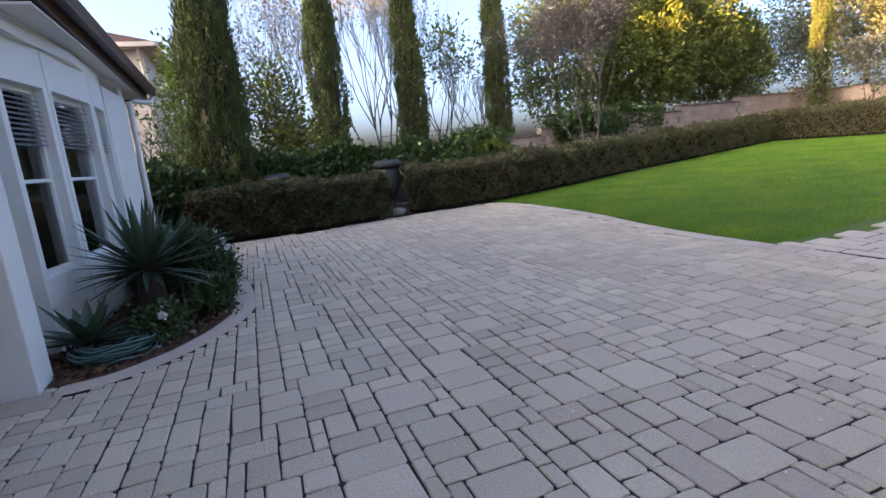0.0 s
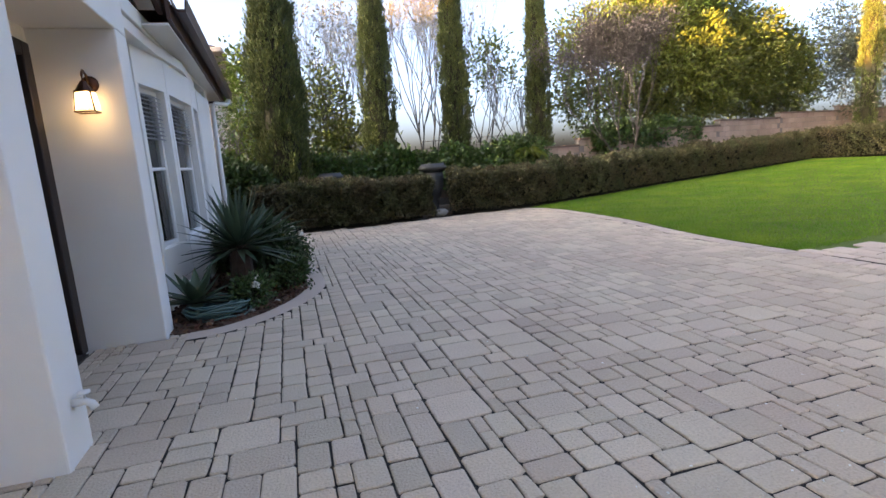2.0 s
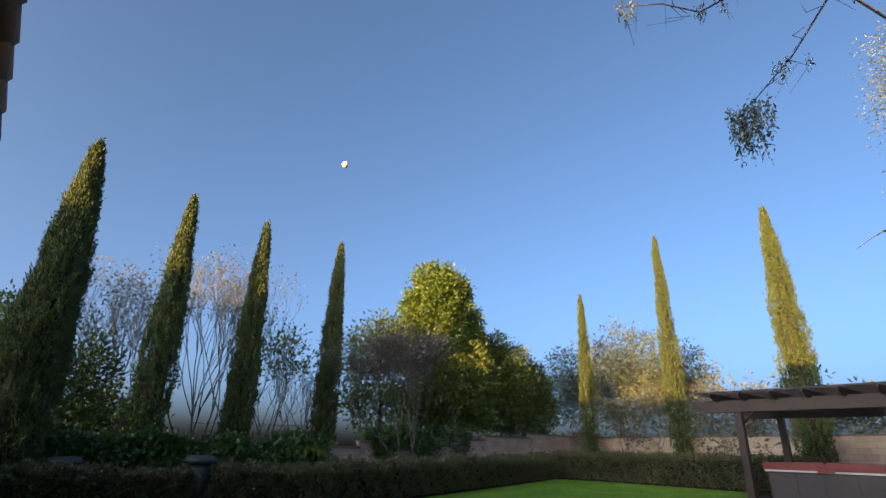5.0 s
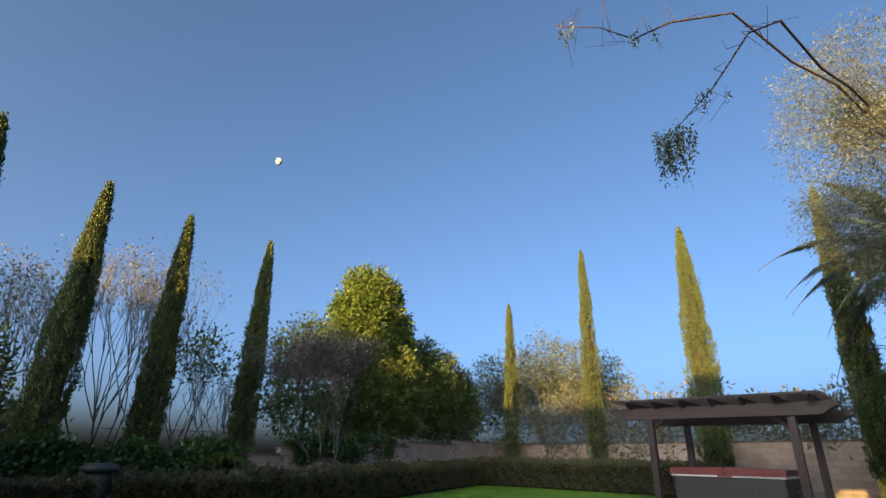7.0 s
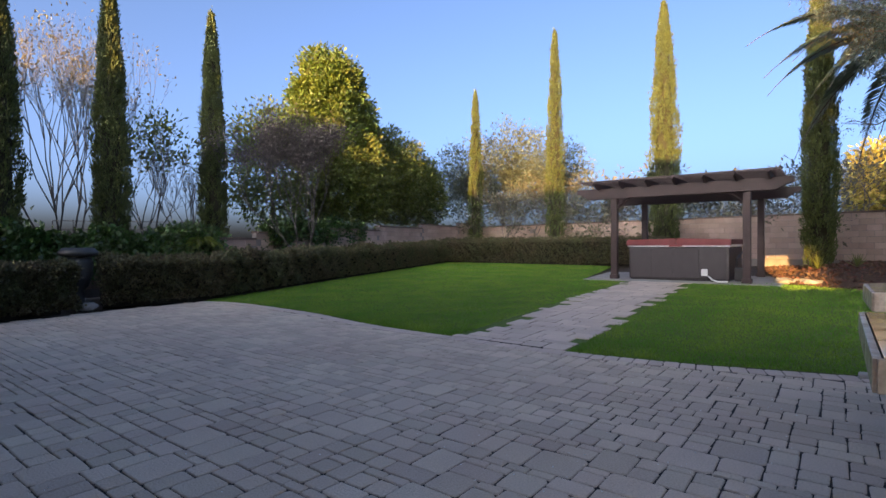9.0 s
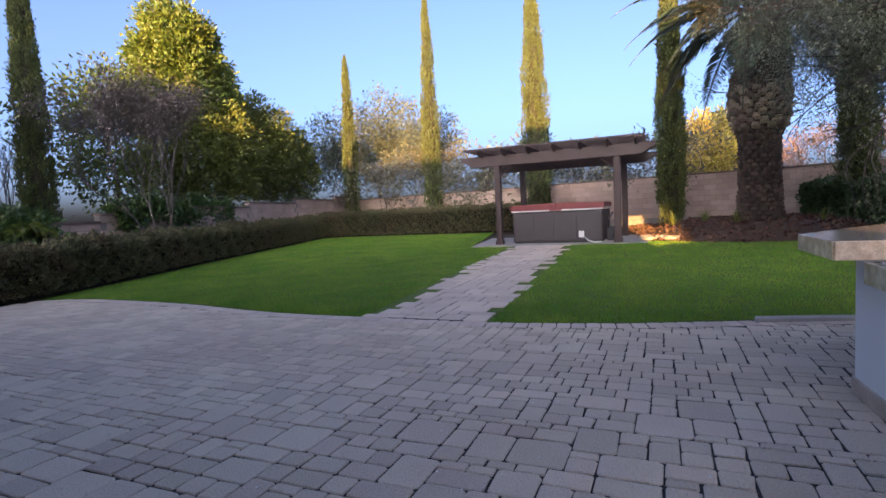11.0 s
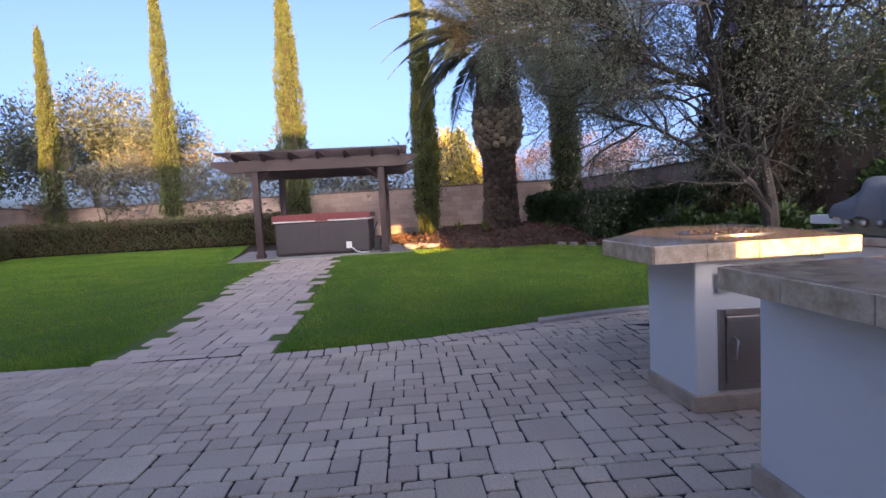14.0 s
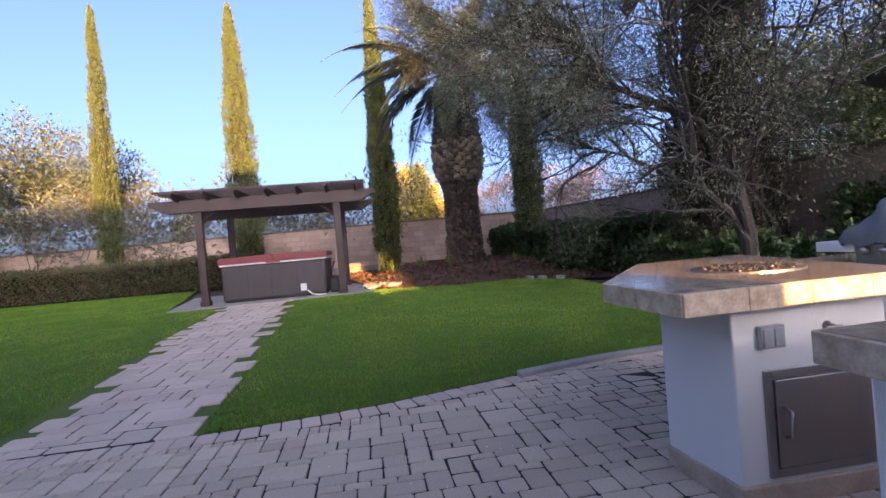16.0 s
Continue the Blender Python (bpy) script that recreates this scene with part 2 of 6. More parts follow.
def soup(name, verts, faces, mat, parent=None, label="", kind="", smooth=False):
    """A mesh from arrays: verts (n, 3), faces (m, k)."""
    mesh = bpy.data.meshes.new(name)
    verts, faces = np.asarray(verts, np.float32), np.asarray(faces, np.int32)
    mesh.vertices.add(len(verts))
    mesh.vertices.foreach_set("co", verts.ravel())
    mesh.loops.add(faces.size)
    mesh.loops.foreach_set("vertex_index", faces.ravel())
    mesh.polygons.add(len(faces))
    k = faces.shape[1]
    mesh.polygons.foreach_set("loop_start", np.arange(0, faces.size, k, dtype=np.int32))
    mesh.polygons.foreach_set("use_smooth", np.full(len(faces), smooth))
    mesh.update(calc_edges=True)
    return place(name, mesh, mat, parent, label, kind)


def box(bm, a, b, bevel=0.0, turn=0.0):
    """A box between two corners, turned about its own centre, with worn edges if bevel is set."""
    a, b = Vector(a), Vector(b)
    c, s = (a + b) / 2, b - a
    m = Matrix.Translation(c) @ Matrix.Rotation(turn, 4, "Z") @ Matrix.Diagonal((*s, 1))
    made = bmesh.ops.create_cube(bm, size=1.0, matrix=m)["verts"]
    if bevel:
        edges = list({e for v in made for e in v.link_edges})
        bmesh.ops.bevel(bm, geom=edges, offset=bevel, segments=2, affect="EDGES", profile=0.5)
    return bm


def boxes(name, mat, parent, *specs, label="", bevel=0.0, kind=""):
    bm = bmesh.new()
    for a, b in specs:
        box(bm, a, b, bevel)
    return part(name, bm, mat, parent, label, kind)


def prism(bm, poly, z0, z1, bevel=0.0):
    low = [bm.verts.new((x, y, z0)) for x, y in poly]
    high = [bm.verts.new((x, y, z1)) for x, y in poly]
    n = len(poly)
    faces = [bm.faces.new(high), bm.faces.new(low[::-1])]
    for i in range(n):
        faces.append(bm.faces.new((low[i], low[(i + 1) % n], high[(i + 1) % n], high[i])))
    bmesh.ops.recalc_face_normals(bm, faces=faces)
    if bevel:
        edges = list({e for f in faces for e in f.edges})
        bmesh.ops.bevel(bm, geom=edges, offset=bevel, segments=2, affect="EDGES", profile=0.5)
    return bm


def tube(bm, pts, radii, sides=6, close=True):
    """A tube through points, with a radius at each."""
    pts = [Vector(p) for p in pts]
    if not hasattr(radii, "__len__"):
        radii = [radii] * len(pts)
    radii = [float(r) for r in radii]
    rings, up = [], Vector((0.13, 0.21, 1)).normalized()
    for i, p in enumerate(pts):
        d = (pts[min(i + 1, len(pts) - 1)] - pts[max(i - 1, 0)]).normalized()
        u = d.cross(up)
        if u.length < 0.05:
            u = d.cross(Vector((1, 0, 0)))
        u.normalize()
        v = d.cross(u)
        rings.append([bm.verts.new(p + radii[i] * (math.cos(a) * u + math.sin(a) * v)) for a in (math.tau * k / sides for k in range(sides))])
    for r, q in zip(rings, rings[1:]):
        for k in range(sides):
            bm.faces.new((r[k], r[(k + 1) % sides], q[(k + 1) % sides], q[k]))
    if close:
        bm.faces.new(rings[0][::-1])
        bm.faces.new(rings[-1])
    return bm


def lathe(bm, profile, at, sides=24):
    """A turned body from (radius, height) pairs."""
    at = Vector(at)
    rings = [[bm.verts.new(at + Vector((r * math.cos(a), r * math.sin(a), z))) for a in (math.tau * k / sides for k in range(sides))] for r, z in profile]
    for r, q in zip(rings, rings[1:]):
        for k in range(sides):
            bm.faces.new((r[k], r[(k + 1) % sides], q[(k + 1) % sides], q[k]))
    bm.faces.new(rings[0][::-1])
    bm.faces.new(rings[-1])
    return bm


def unit(v):
    return v / np.maximum(np.linalg.norm(v, axis=-1, keepdims=True), 1e-9)


def leaves(name, points, ways, length, width, mat, parent, label="", kind="", spread=0.3):
    """Diamond leaves at points, along ways (n, 3)."""
    n = len(points)
    ways = unit(np.asarray(ways) + rng.normal(0, spread, (n, 3)))
    side = unit(np.cross(ways, rng.normal(0, 1, (n, 3))))
    lift = np.cross(ways, side)
    size = rng.uniform(0.7, 1.3, (n, 1))
    p = np.asarray(points)
    v = np.stack([p, p + size * (ways * length * 0.45 + side * width / 2 + lift * width * 0.15), p + size * ways * length, p + size * (ways * length * 0.45 - side * width / 2 + lift * width * 0.15)], 1).reshape(-1, 3)
    return soup(name, v, np.arange(4 * n).reshape(n, 4), mat, parent, label, kind)


def blob(center, radii, n, shell=0.35, low=-1.0):
    """Points in the outer part of an ellipsoid and the ways outwards."""
    d = unit(rng.normal(0, 1, (n * 2, 3)))
    d = d[d[:, 2] > low][:n]
    r = 1 - shell * rng.random((len(d), 1)) ** 1.5
    return np.asarray(center) + d * r * np.asarray(radii), unit(d / np.asarray(radii))


def clumps(centres, outs, count, sigma):
    """Leaf points gathered round clump centres."""
    n = len(centres)
    p = np.repeat(centres, count, 0) + rng.normal(0, 1, (n * count, 3)) * sigma
    w = unit(np.repeat(outs, count, 0) + (p - np.repeat(centres, count, 0)) / max(np.max(sigma), 1e-6) * 0.8)
    return p, w


def inside(x, y, poly):
    x, y = np.asarray(x, float), np.asarray(y, float)
    res = np.zeros(x.shape, bool)
    for (x0, y0), (x1, y1) in zip(poly, poly[1:] + poly[:1]):
        hit = ((y0 > y) != (y1 > y)) & (x < (x1 - x0) * (y - y0) / ((y1 - y0) or 1e-9) + x0)
        res ^= hit
    return res


def smooth_line(pts, n=6):
    """A Catmull-Rom curve through 2D points."""
    out = []
    for i in range(len(pts) - 1):
        p0, p1, p2, p3 = (np.array(pts[max(0, min(len(pts) - 1, i + k))], float) for k in (-1, 0, 1, 2))
        for t in np.linspace(0, 1, n, endpoint=False):
            out.append(tuple(0.5 * (2 * p1 + (p2 - p0) * t + (2 * p0 - 5 * p1 + 4 * p2 - p3) * t * t + (3 * p1 - p0 - 3 * p2 + p3) * t**3)))
    return out + [tuple(pts[-1])]


def resample(pts, step):
    pts = np.array(pts, float)
    d = np.r_[0, np.cumsum(np.linalg.norm(np.diff(pts, axis=0), axis=1))]
    s = np.arange(0, d[-1], step)
    return np.stack([np.interp(s, d, pts[:, k]) for k in range(pts.shape[1])], 1)


def gz(x):
    """The height of the ground: level on the patio, a gentle rise over the lawn."""
    return 0.022 * np.clip(np.asarray(x, float) - 5.2, 0, 18)


def cone(bm, a, b, r0, r1, sides=10):
    return tube(bm, [a, b], [r0, r1], sides)

# ---- ground ----
LAWN_EDGE = smooth_line([(5.4, 11.14), (5.63, 10.5), (5.68, 9.5), (5.58, 7.6), (5.36, 6.3), (5.24, 5.3), (5.22, 4.1), (5.22, 2.57), (5.3, 1.8), (5.42, 1.1), (5.7, 0.1), (5.95, -0.9), (6.05, -1.8), (6.1, -3.3)])
BED_EDGE = smooth_line([(-1.08, 4.52), (-0.75, 4.56), (-0.42, 4.8), (-0.15, 5.18), (0.0, 5.6), (0.02, 6.05), (-0.03, 6.8), (-0.16, 7.6), (-0.27, 8.3), (-0.12, 8.9), (-0.3, 9.5), (-0.5, 10.2), (-0.45, 10.8)])
HEDGE_FRONT = [(1.6, 10.75), (2.9, 11.0), (4.2, 11.2)]
PATIO = [(-1.64, 4.45), (-1.1, 4.45)] + BED_EDGE + HEDGE_FRONT + LAWN_EDGE + [(6.1, -6.5), (-1.64, -6.5)]


def heights(name, xs, ys, zf, mat, keep=None, **tags):
    """A sheet over a grid of plan places."""
    gx, gy = np.meshgrid(xs, ys, indexing="ij")
    v = np.stack([gx, gy, zf(gx, gy)], -1).reshape(-1, 3)
    i = np.arange(len(xs) * len(ys)).reshape(len(xs), len(ys))
    f = np.stack([i[:-1, :-1], i[1:, :-1], i[1:, 1:], i[:-1, 1:]], -1).reshape(-1, 4)
    if keep is not None:
        c = v[f].mean(1)
        f = f[keep(c[:, 0], c[:, 1])]
    return soup(name, v, f, mat, smooth=True, **tags)


span = np.r_[-2500, -900, -300, -120, -60, -30, np.arange(-15, 40, 2.5), 45, 60, 90, 140, 300, 900, 2500]


def far_ground(x, y):
    r = np.hypot(x - 5, y - 5)
    return gz(x) - 0.06 - 0.012 * np.clip(r - 45, 0, 3000)


heights("ground", span, span, far_ground, "soil", kind="structure", label="dark bare soil under the garden")


def flat(name, poly, z, mat, **tags):
    bm = bmesh.new()
    f = bm.faces.new([bm.verts.new((x, y, float(gz(x)) + z)) for x, y in poly])
    if f.normal.z < 0 or f.calc_area() and sum(x0 * y1 - x1 * y0 for (x0, y0), (x1, y1) in zip(poly, poly[1:] + poly[:1])) < 0:
        f.normal_flip()
    bmesh.ops.triangulate(bm, faces=[f])
    return part(name, bm, mat, **tags)


pavement = flat("pavement", PATIO, -0.014, "joint", kind="structure", label="dark sand bed under tumbled pavers")
LAWN = LAWN_EDGE + [(8.5, -3.5), (12.9, -3.6), (13.9, -2.6), (13.75, -1.0), (14.4, 0.5), (14.6, 1.3), (14.2, 3.0), (14.0, 5.95), (16.5, 6.4), (20.4, 7.2), (20.6, 15.5), (13.5, 13.5), (10.25, 12.6), (7.45, 11.7)]
flat("lawn", LAWN, -0.004, "turf", kind="structure", label="mown green turf")

# mulch bed by the house
BED = BED_EDGE + [(-2.4, 10.9), (-2.4, 4.6)]
flat("planting_bed", BED, 0.004, "mulch", kind="structure", label="reddish bark mulch bed")


def chips(name, poly, n, zf, mat, size=0.035, label=""):
    xs, ys = [p[0] for p in poly], [p[1] for p in poly]
    p = np.stack([rng.uniform(min(xs), max(xs), n * 2), rng.uniform(min(ys), max(ys), n * 2)], 1)
    p = p[inside(p[:, 0], p[:, 1], poly)][:n]
    pts = np.c_[p, zf(p[:, 0], p[:, 1]) + rng.uniform(0, 0.02, len(p))]
    w = rng.normal(0, 1, pts.shape) * (1, 1, 0.25)
    return leaves(name, pts, w, size * 1.6, size, mat, None, label, kind="stuff", spread=0.1)


chips("mulch_chips", BED, 9000, lambda x, y: 0.008 + 0 * x, "mulch", label="loose reddish bark chips")

# mound round the palm
MOUND = smooth_line([(12.6, -3.9), (13.1, -3.2), (13.9, -2.6), (13.75, -1.0), (14.3, 0.4), (15.2, 1.1), (17.5, 1.6), (21.5, 1.8), (22.0, -5.0), (16.5, -6.0), (12.0, -5.6), (12.6, -3.9)], 5)[:-1]


def mound_z(x, y):
    d = np.clip(1 - ((x - 16.9) / 3.0) ** 2 - ((y + 1.7) / 2.9) ** 2, 0, 1)
    return gz(x) + 0.40 * d * (2 - d) + 0.006


flat("mulch_skirt", MOUND, 0.002, "mulch", kind="structure", label="flat reddish mulch round the mound")
heights("mulch_mound", np.arange(12, 22.3, 0.2), np.arange(-6.2, 2.1, 0.2), mound_z, "mulch", keep=lambda x, y: inside(x, y, MOUND), kind="structure", label="raised reddish mulch mound")
chips("mound_chips", MOUND, 9000, mound_z, "mulch", 0.07, label="loose bark chips on the mound")

# grass blades, thick near the patio and sparser far off
def grass(n, poly, far):
    xs, ys = [p[0] for p in poly], [p[1] for p in poly]
    x = min(xs) + (max(xs) - min(xs)) * rng.random(n) ** (1.6 if far else 1)
    y = rng.uniform(min(ys), max(ys), n)
    s = (x - 5.25) / 8.6
    on_path = (x < 14.2) & (y > 2.55 + 0.5 * s) & (y < 4.18 + 0.5 * s)
    ok = inside(x, y, poly) & ~on_path
    x, y = x[ok], y[ok]
    p = np.c_[x, y, gz(x) - 0.006]
    w = np.c_[rng.normal(0, 0.45, (len(x), 2)), np.ones(len(x))]
    side = unit(np.cross(w, rng.normal(0, 1, w.shape))) * rng.uniform(0.003, 0.006, (len(x), 1)) * (1 + 0.05 * (x[:, None] - 5))
    tip = p + unit(w) * rng.uniform(0.022, 0.05, (len(x), 1))
    v = np.stack([p - side, p + side, tip], 1).reshape(-1, 3)
    return v


gv = np.concatenate([grass(330000, LAWN, True)])
soup("grass", gv, np.arange(len(gv)).reshape(-1, 3), "blade", label="short green grass blades", kind="stuff")

# ---- house ----
X0 = -1.12


def house_piece(name, *specs, label="smooth white stucco wall", mat="stucco", bevel=0.012):
    bm = bmesh.new()
    for a, b in specs:
        box(bm, a, b, bevel)
    return part(name, bm, mat, kind="structure", label=label)


house_piece("wall_pier_1", ((-1.66, 2.5, -0.05), (X0, 2.79, 2.36)))
house_piece("wall_pier_2", ((-2.4, 4.45, -0.05), (X0, 4.72, 2.36)))
house_piece("wall_pier_3", ((-2.4, 8.03, -0.05), (X0, 9.25, 2.46)))
house_piece("wall_bay_side", ((-1.75, 4.73, -0.05), (-1.6, 5.2, 2.46)))
bm = bmesh.new()
prism(bm, [(-1.62, 4.75), (-1.385, 5.358), (-1.5, 5.4), (-1.7, 4.85)], -0.05, 2.46)
prism(bm, [(-1.25, 7.882), (-1.25, 8.028), (-1.4, 8.028), (-1.4, 7.882)], -0.05, 2.46)
part("wall_bay_0", bm, "stucco", kind="structure", label="white stucco bay panel")
house_piece("wall_front", ((-1.9, -1.25, -0.05), (-1.66, 2.79, 3.2)))
house_piece("wall_door_side", ((-1.9, 2.79, -0.05), (-1.68, 2.85, 2.4)), ((-1.9, 4.42, -0.05), (-1.68, 4.45, 2.4)))
house_piece("wall_header", ((-1.9, 2.5, 2.36), (X0, 4.72, 2.95)))
house_piece("wall_bay_header", ((-1.45, 4.72, 2.57), (X0, 9.25, 2.72)))
house_piece("wall_north", ((-9.5, 9.02, -0.05), (-1.13, 9.25, 2.72)))
house_piece("wall_upper", ((-9.0, -1.4, 2.95), (-2.6, 9.0, 5.3)))
house_piece("wall_back", ((-9.5, -1.4, -0.05), (-9.2, 9.0, 2.95)))
house_piece("ceiling", ((-9.4, -1.4, 2.74), (-1.46, 9.0, 2.94)), label="plain white ceiling")
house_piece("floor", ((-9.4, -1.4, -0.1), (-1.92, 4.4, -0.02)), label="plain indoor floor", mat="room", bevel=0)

# bay with three sash windows: short plain sides and a slightly bowed front
BAY = [(-1.385, 5.36), (-1.275, 6.09), (-1.215, 7.2), (-1.25, 7.88)]


def bay_window(i, a, b, z0=0.60, z1=2.13):
    """A wall panel with a sash window in it between two plan points."""
    a, b = Vector((*a, 0)), Vector((*b, 0))
    d = b - a
    ln = d.length
    turn = math.atan2(d.y, d.x)
    m = Matrix.Translation(a) @ Matrix.Rotation(turn, 4, "Z")

    def local(name, mat, specs, parent=None, bevel=0.004, label="", kind=""):
        bm = bmesh.new()
        for p, q in specs:
            box(bm, p, q, bevel)
        bmesh.ops.transform(bm, matrix=m, verts=bm.verts)
        return part(name, bm, mat, parent, label, kind)

    w0, w1 = 0.07, ln - 0.07
    local("wall_bay_%d" % i, "stucco", [((0, 0, -0.05), (ln, 0.14, z0)), ((0, 0, z1), (ln, 0.14, 2.46)), ((0, 0, z0), (w0, 0.14, z1)), ((w1, 0, z0), (ln, 0.14, z1))], label="white stucco bay panel", kind="structure")
    win = thing("window_%d" % i, a + d / 2 + Vector((0, 0, z0)), "white framed sash window with blind above and dark screen below", "window", kind="structure")
    t = 0.045
    mid = z0 + (z1 - z0) * 0.5
    local("window_frame", "trimw", [((w0, -0.02, z0), (w1, 0.06, z0 + t)), ((w0, -0.02, z1 - t), (w1, 0.06, z1)), ((w0, -0.02, z0 + t), (w0 + t, 0.06, z1 - t)), ((w1 - t, -0.02, z0 + t), (w1, 0.06, z1 - t)), ((w0 + t, 0.0, mid - 0.014), (w1 - t, 0.055, mid + 0.016))], win, label="white painted frame")
    local("window_sill", "trimw", [((w0 - 0.04, -0.05, z0 - 0.04), (w1 + 0.04, 0.0, z0))], win)
    local("pane", "glass", [((w0 + t, 0.02, mid + 0.016), (w1 - t, 0.026, z1 - t))], win, 0, "upper pane")
    local("pane", "glass", [((w0 + t, 0.03, z0 + t), (w1 - t, 0.036, mid - 0.02))], win, 0, "lower pane")
    local("screen", "screen", [((w0 + t, 0.008, z0 + t), (w1 - t, 0.012, mid - 0.02))], win, 0, "dark insect screen")
    bm = bmesh.new()
    z = z1 - t - 0.02
    while z > mid + 0.28:
        v = [bm.verts.new(p) for p in ((w0 + t, 0.09, z), (w1 - t, 0.09, z), (w1 - t, 0.115, z - 0.022), (w0 + t, 0.115, z - 0.022))]
        bm.faces.new(v)
        z -= 0.04
    bmesh.ops.solidify(bm, geom=bm.faces[:], thickness=0.003)
    bmesh.ops.transform(bm, matrix=m, verts=bm.verts)
    part("blind", bm, "blind", win, "half lowered slatted blind")


for i, (a, b) in enumerate(zip(BAY, BAY[1:])):
    bay_window(i + 1, b, a)
# bay soffit and room behind
bm = bmesh.new()
prism(bm, [(-1.15, 4.73), (-1.13, 5.84), (-1.05, 6.70), (-1.13, 8.0), (-2.3, 8.0), (-2.3, 4.73)], 2.462, 2.56)
part("ceiling_bay", bm, "stucco", kind="structure", label="white bay soffit")
house_piece("wall_room", ((-4.6, 4.8, 0.0), (-4.5, 8.0, 2.45)), ((-4.5, 4.73, 0.0), (-2.45, 4.79, 2.45)), ((-4.5, 7.94, 0.0), (-2.45, 8.0, 2.45)), mat="room", label="inside wall in dark grey that stands in for dimness", bevel=0)

# gutters, fascias and roof
bm = bmesh.new()
GUT = [(-0.0, 0.0), (0.02, -0.06), (0.05, -0.11), (0.12, -0.12), (0.12, -0.10), (0.14, 0.0), (0.125, 0.0), (0.11, -0.09), (0.02, -0.09), (0.015, 0.0)]


def run(bm, profile, a, b):
    """A moulding from a to b; its profile lies across, outwards and up."""
    a, b = Vector(a), Vector(b)
    d = (b - a).normalized()
    out = Vector((d.y, -d.x, 0)).normalized()
    rings = [[bm.verts.new(p + out * u + Vector((0, 0, w))) for u, w in profile] for p in (a, b)]
    n = len(profile)
    for k in range(n):
        bm.faces.new((rings[0][k], rings[0][(k + 1) % n], rings[1][(k + 1) % n], rings[1][k]))
    bm.faces.new(rings[0][::-1])
    bm.faces.new(rings[1])


EAVE_A, EAVE_B = (-0.87, 5.35, 2.84), (-0.98, 10.45, 2.74)
run(bm, GUT, EAVE_A, EAVE_B)
gutter = thing("gutter", (-0.95, 8, 2.7), "dark brown metal rain gutter along the eave", "gutter")
part("trough", bm, "eave", gutter)
bm = bmesh.new()
tube(bm, [(-0.9, 10.38, 2.62), (-0.95, 10.3, 2.52), (-1.05, 9.6, 2.46), (-1.08, 9.32, 2.42), (-1.08, 9.30, 0.1)], 0.038, 8)
part("downspout", bm, "trimw", gutter, "white downspout", smooth=True)
bm = bmesh.new()
run(bm, [(-0.03, 0.0), (0.0, 0.0), (0.0, -0.18), (-0.03, -0.18)], (-0.875, 5.3, 2.83), (-0.985, 10.45, 2.73))
run(bm, [(-0.03, 0.0), (0.0, 0.0), (0.0, -0.18), (-0.03, -0.18)], (-0.985, 10.45, 2.73), (-9.8, 10.45, 2.73))
part("fascia", bm, "eave", kind="structure", label="dark brown fascia board")
bm = bmesh.new()
prism(bm, [(-0.9, 5.3), (-1.01, 10.42), (-9.8, 10.42), (-9.8, 9.26), (-1.115, 9.26), (-1.115, 5.3)], 2.60, 2.62)
part("eave_soffit", bm, "stucco", kind="structure", label="white painted eave soffit")


def roof_slab(name, quad, label="clay tile roof deck"):
    bm = bmesh.new()
    f = bm.faces.new([bm.verts.new(p) for p in quad])
    f.normal_update()
    if f.normal.z < 0:
        f.normal_flip()
    bmesh.ops.solidify(bm, geom=[f], thickness=0.06)
    return part(name, bm, "rooftile", kind="structure", label=label)


roof_slab("roof_low", [(-0.9, 5.3, 2.88), (-1.0, 10.45, 2.78), (-2.7, 9.0, 3.4), (-2.7, 5.3, 3.4)])
roof_slab("roof_low_north", [(-1.0, 10.45, 2.775), (-9.8, 10.45, 2.775), (-9.8, 9.0, 3.38), (-2.7, 9.0, 3.38)])
# gable over the entrance: rakes rise to the ridge
RY, RZ = 1.6, 4.15
bm = bmesh.new()
for y0, sgn in ((5.42, 1), (-2.2, -1)):
    pts = [(-0.95, y0, 2.92), (-0.95, RY, RZ)]
    for q, (bx, th, dz) in ((bm, (0.0, 0.04, 0.2)),):
        a, b = Vector(pts[0]), Vector(pts[1])
        vs = [q.verts.new(p) for p in (a, b, b - Vector((0, 0, dz)), a - Vector((0, 0, dz)))]
        vs2 = [q.verts.new(v.co - Vector((th, 0, 0))) for v in vs]
        for k in range(4):
            q.faces.new((vs[k], vs[(k + 1) % 4], vs2[(k + 1) % 4], vs2[k]))
        q.faces.new(vs)
        q.faces.new(vs2[::-1])
bmesh.ops.recalc_face_normals(bm, faces=bm.faces[:])
part("rake_board", bm, "eave", kind="structure", label="dark brown rake board")
roof_slab("roof_gable_north", [(-0.98, 5.42, 2.93), (-0.98, RY, RZ + 0.01), (-3.0, RY, RZ + 0.01), (-3.0, 5.42, 2.93)])
roof_slab("roof_gable_south", [(-0.98, -2.2, 2.93), (-0.98, RY, RZ + 0.01), (-3.0, RY, RZ + 0.01), (-3.0, -2.2, 2.93)])
bm = bmesh.new()
vs = [bm.verts.new(p) for p in ((X0 - 0.0, 5.3, 2.73), (X0, RY, RZ - 0.14), (X0, -2.0, 2.73))]
f = bm.faces.new(vs)
bmesh.ops.solidify(bm, geom=[f], thickness=0.12)
part("wall_gable", bm, "stucco", kind="structure", label="white stucco gable")
bm = bmesh.new()
vs = [bm.verts.new(p) for p in ((-1.0, 5.36, 2.74), (-1.0, RY, RZ - 0.17), (X0 - 0.02, RY, RZ - 0.17), (X0 - 0.02, 5.36, 2.74))]
bm.faces.new(vs)
bmesh.ops.solidify(bm, geom=bm.faces[:], thickness=0.02)
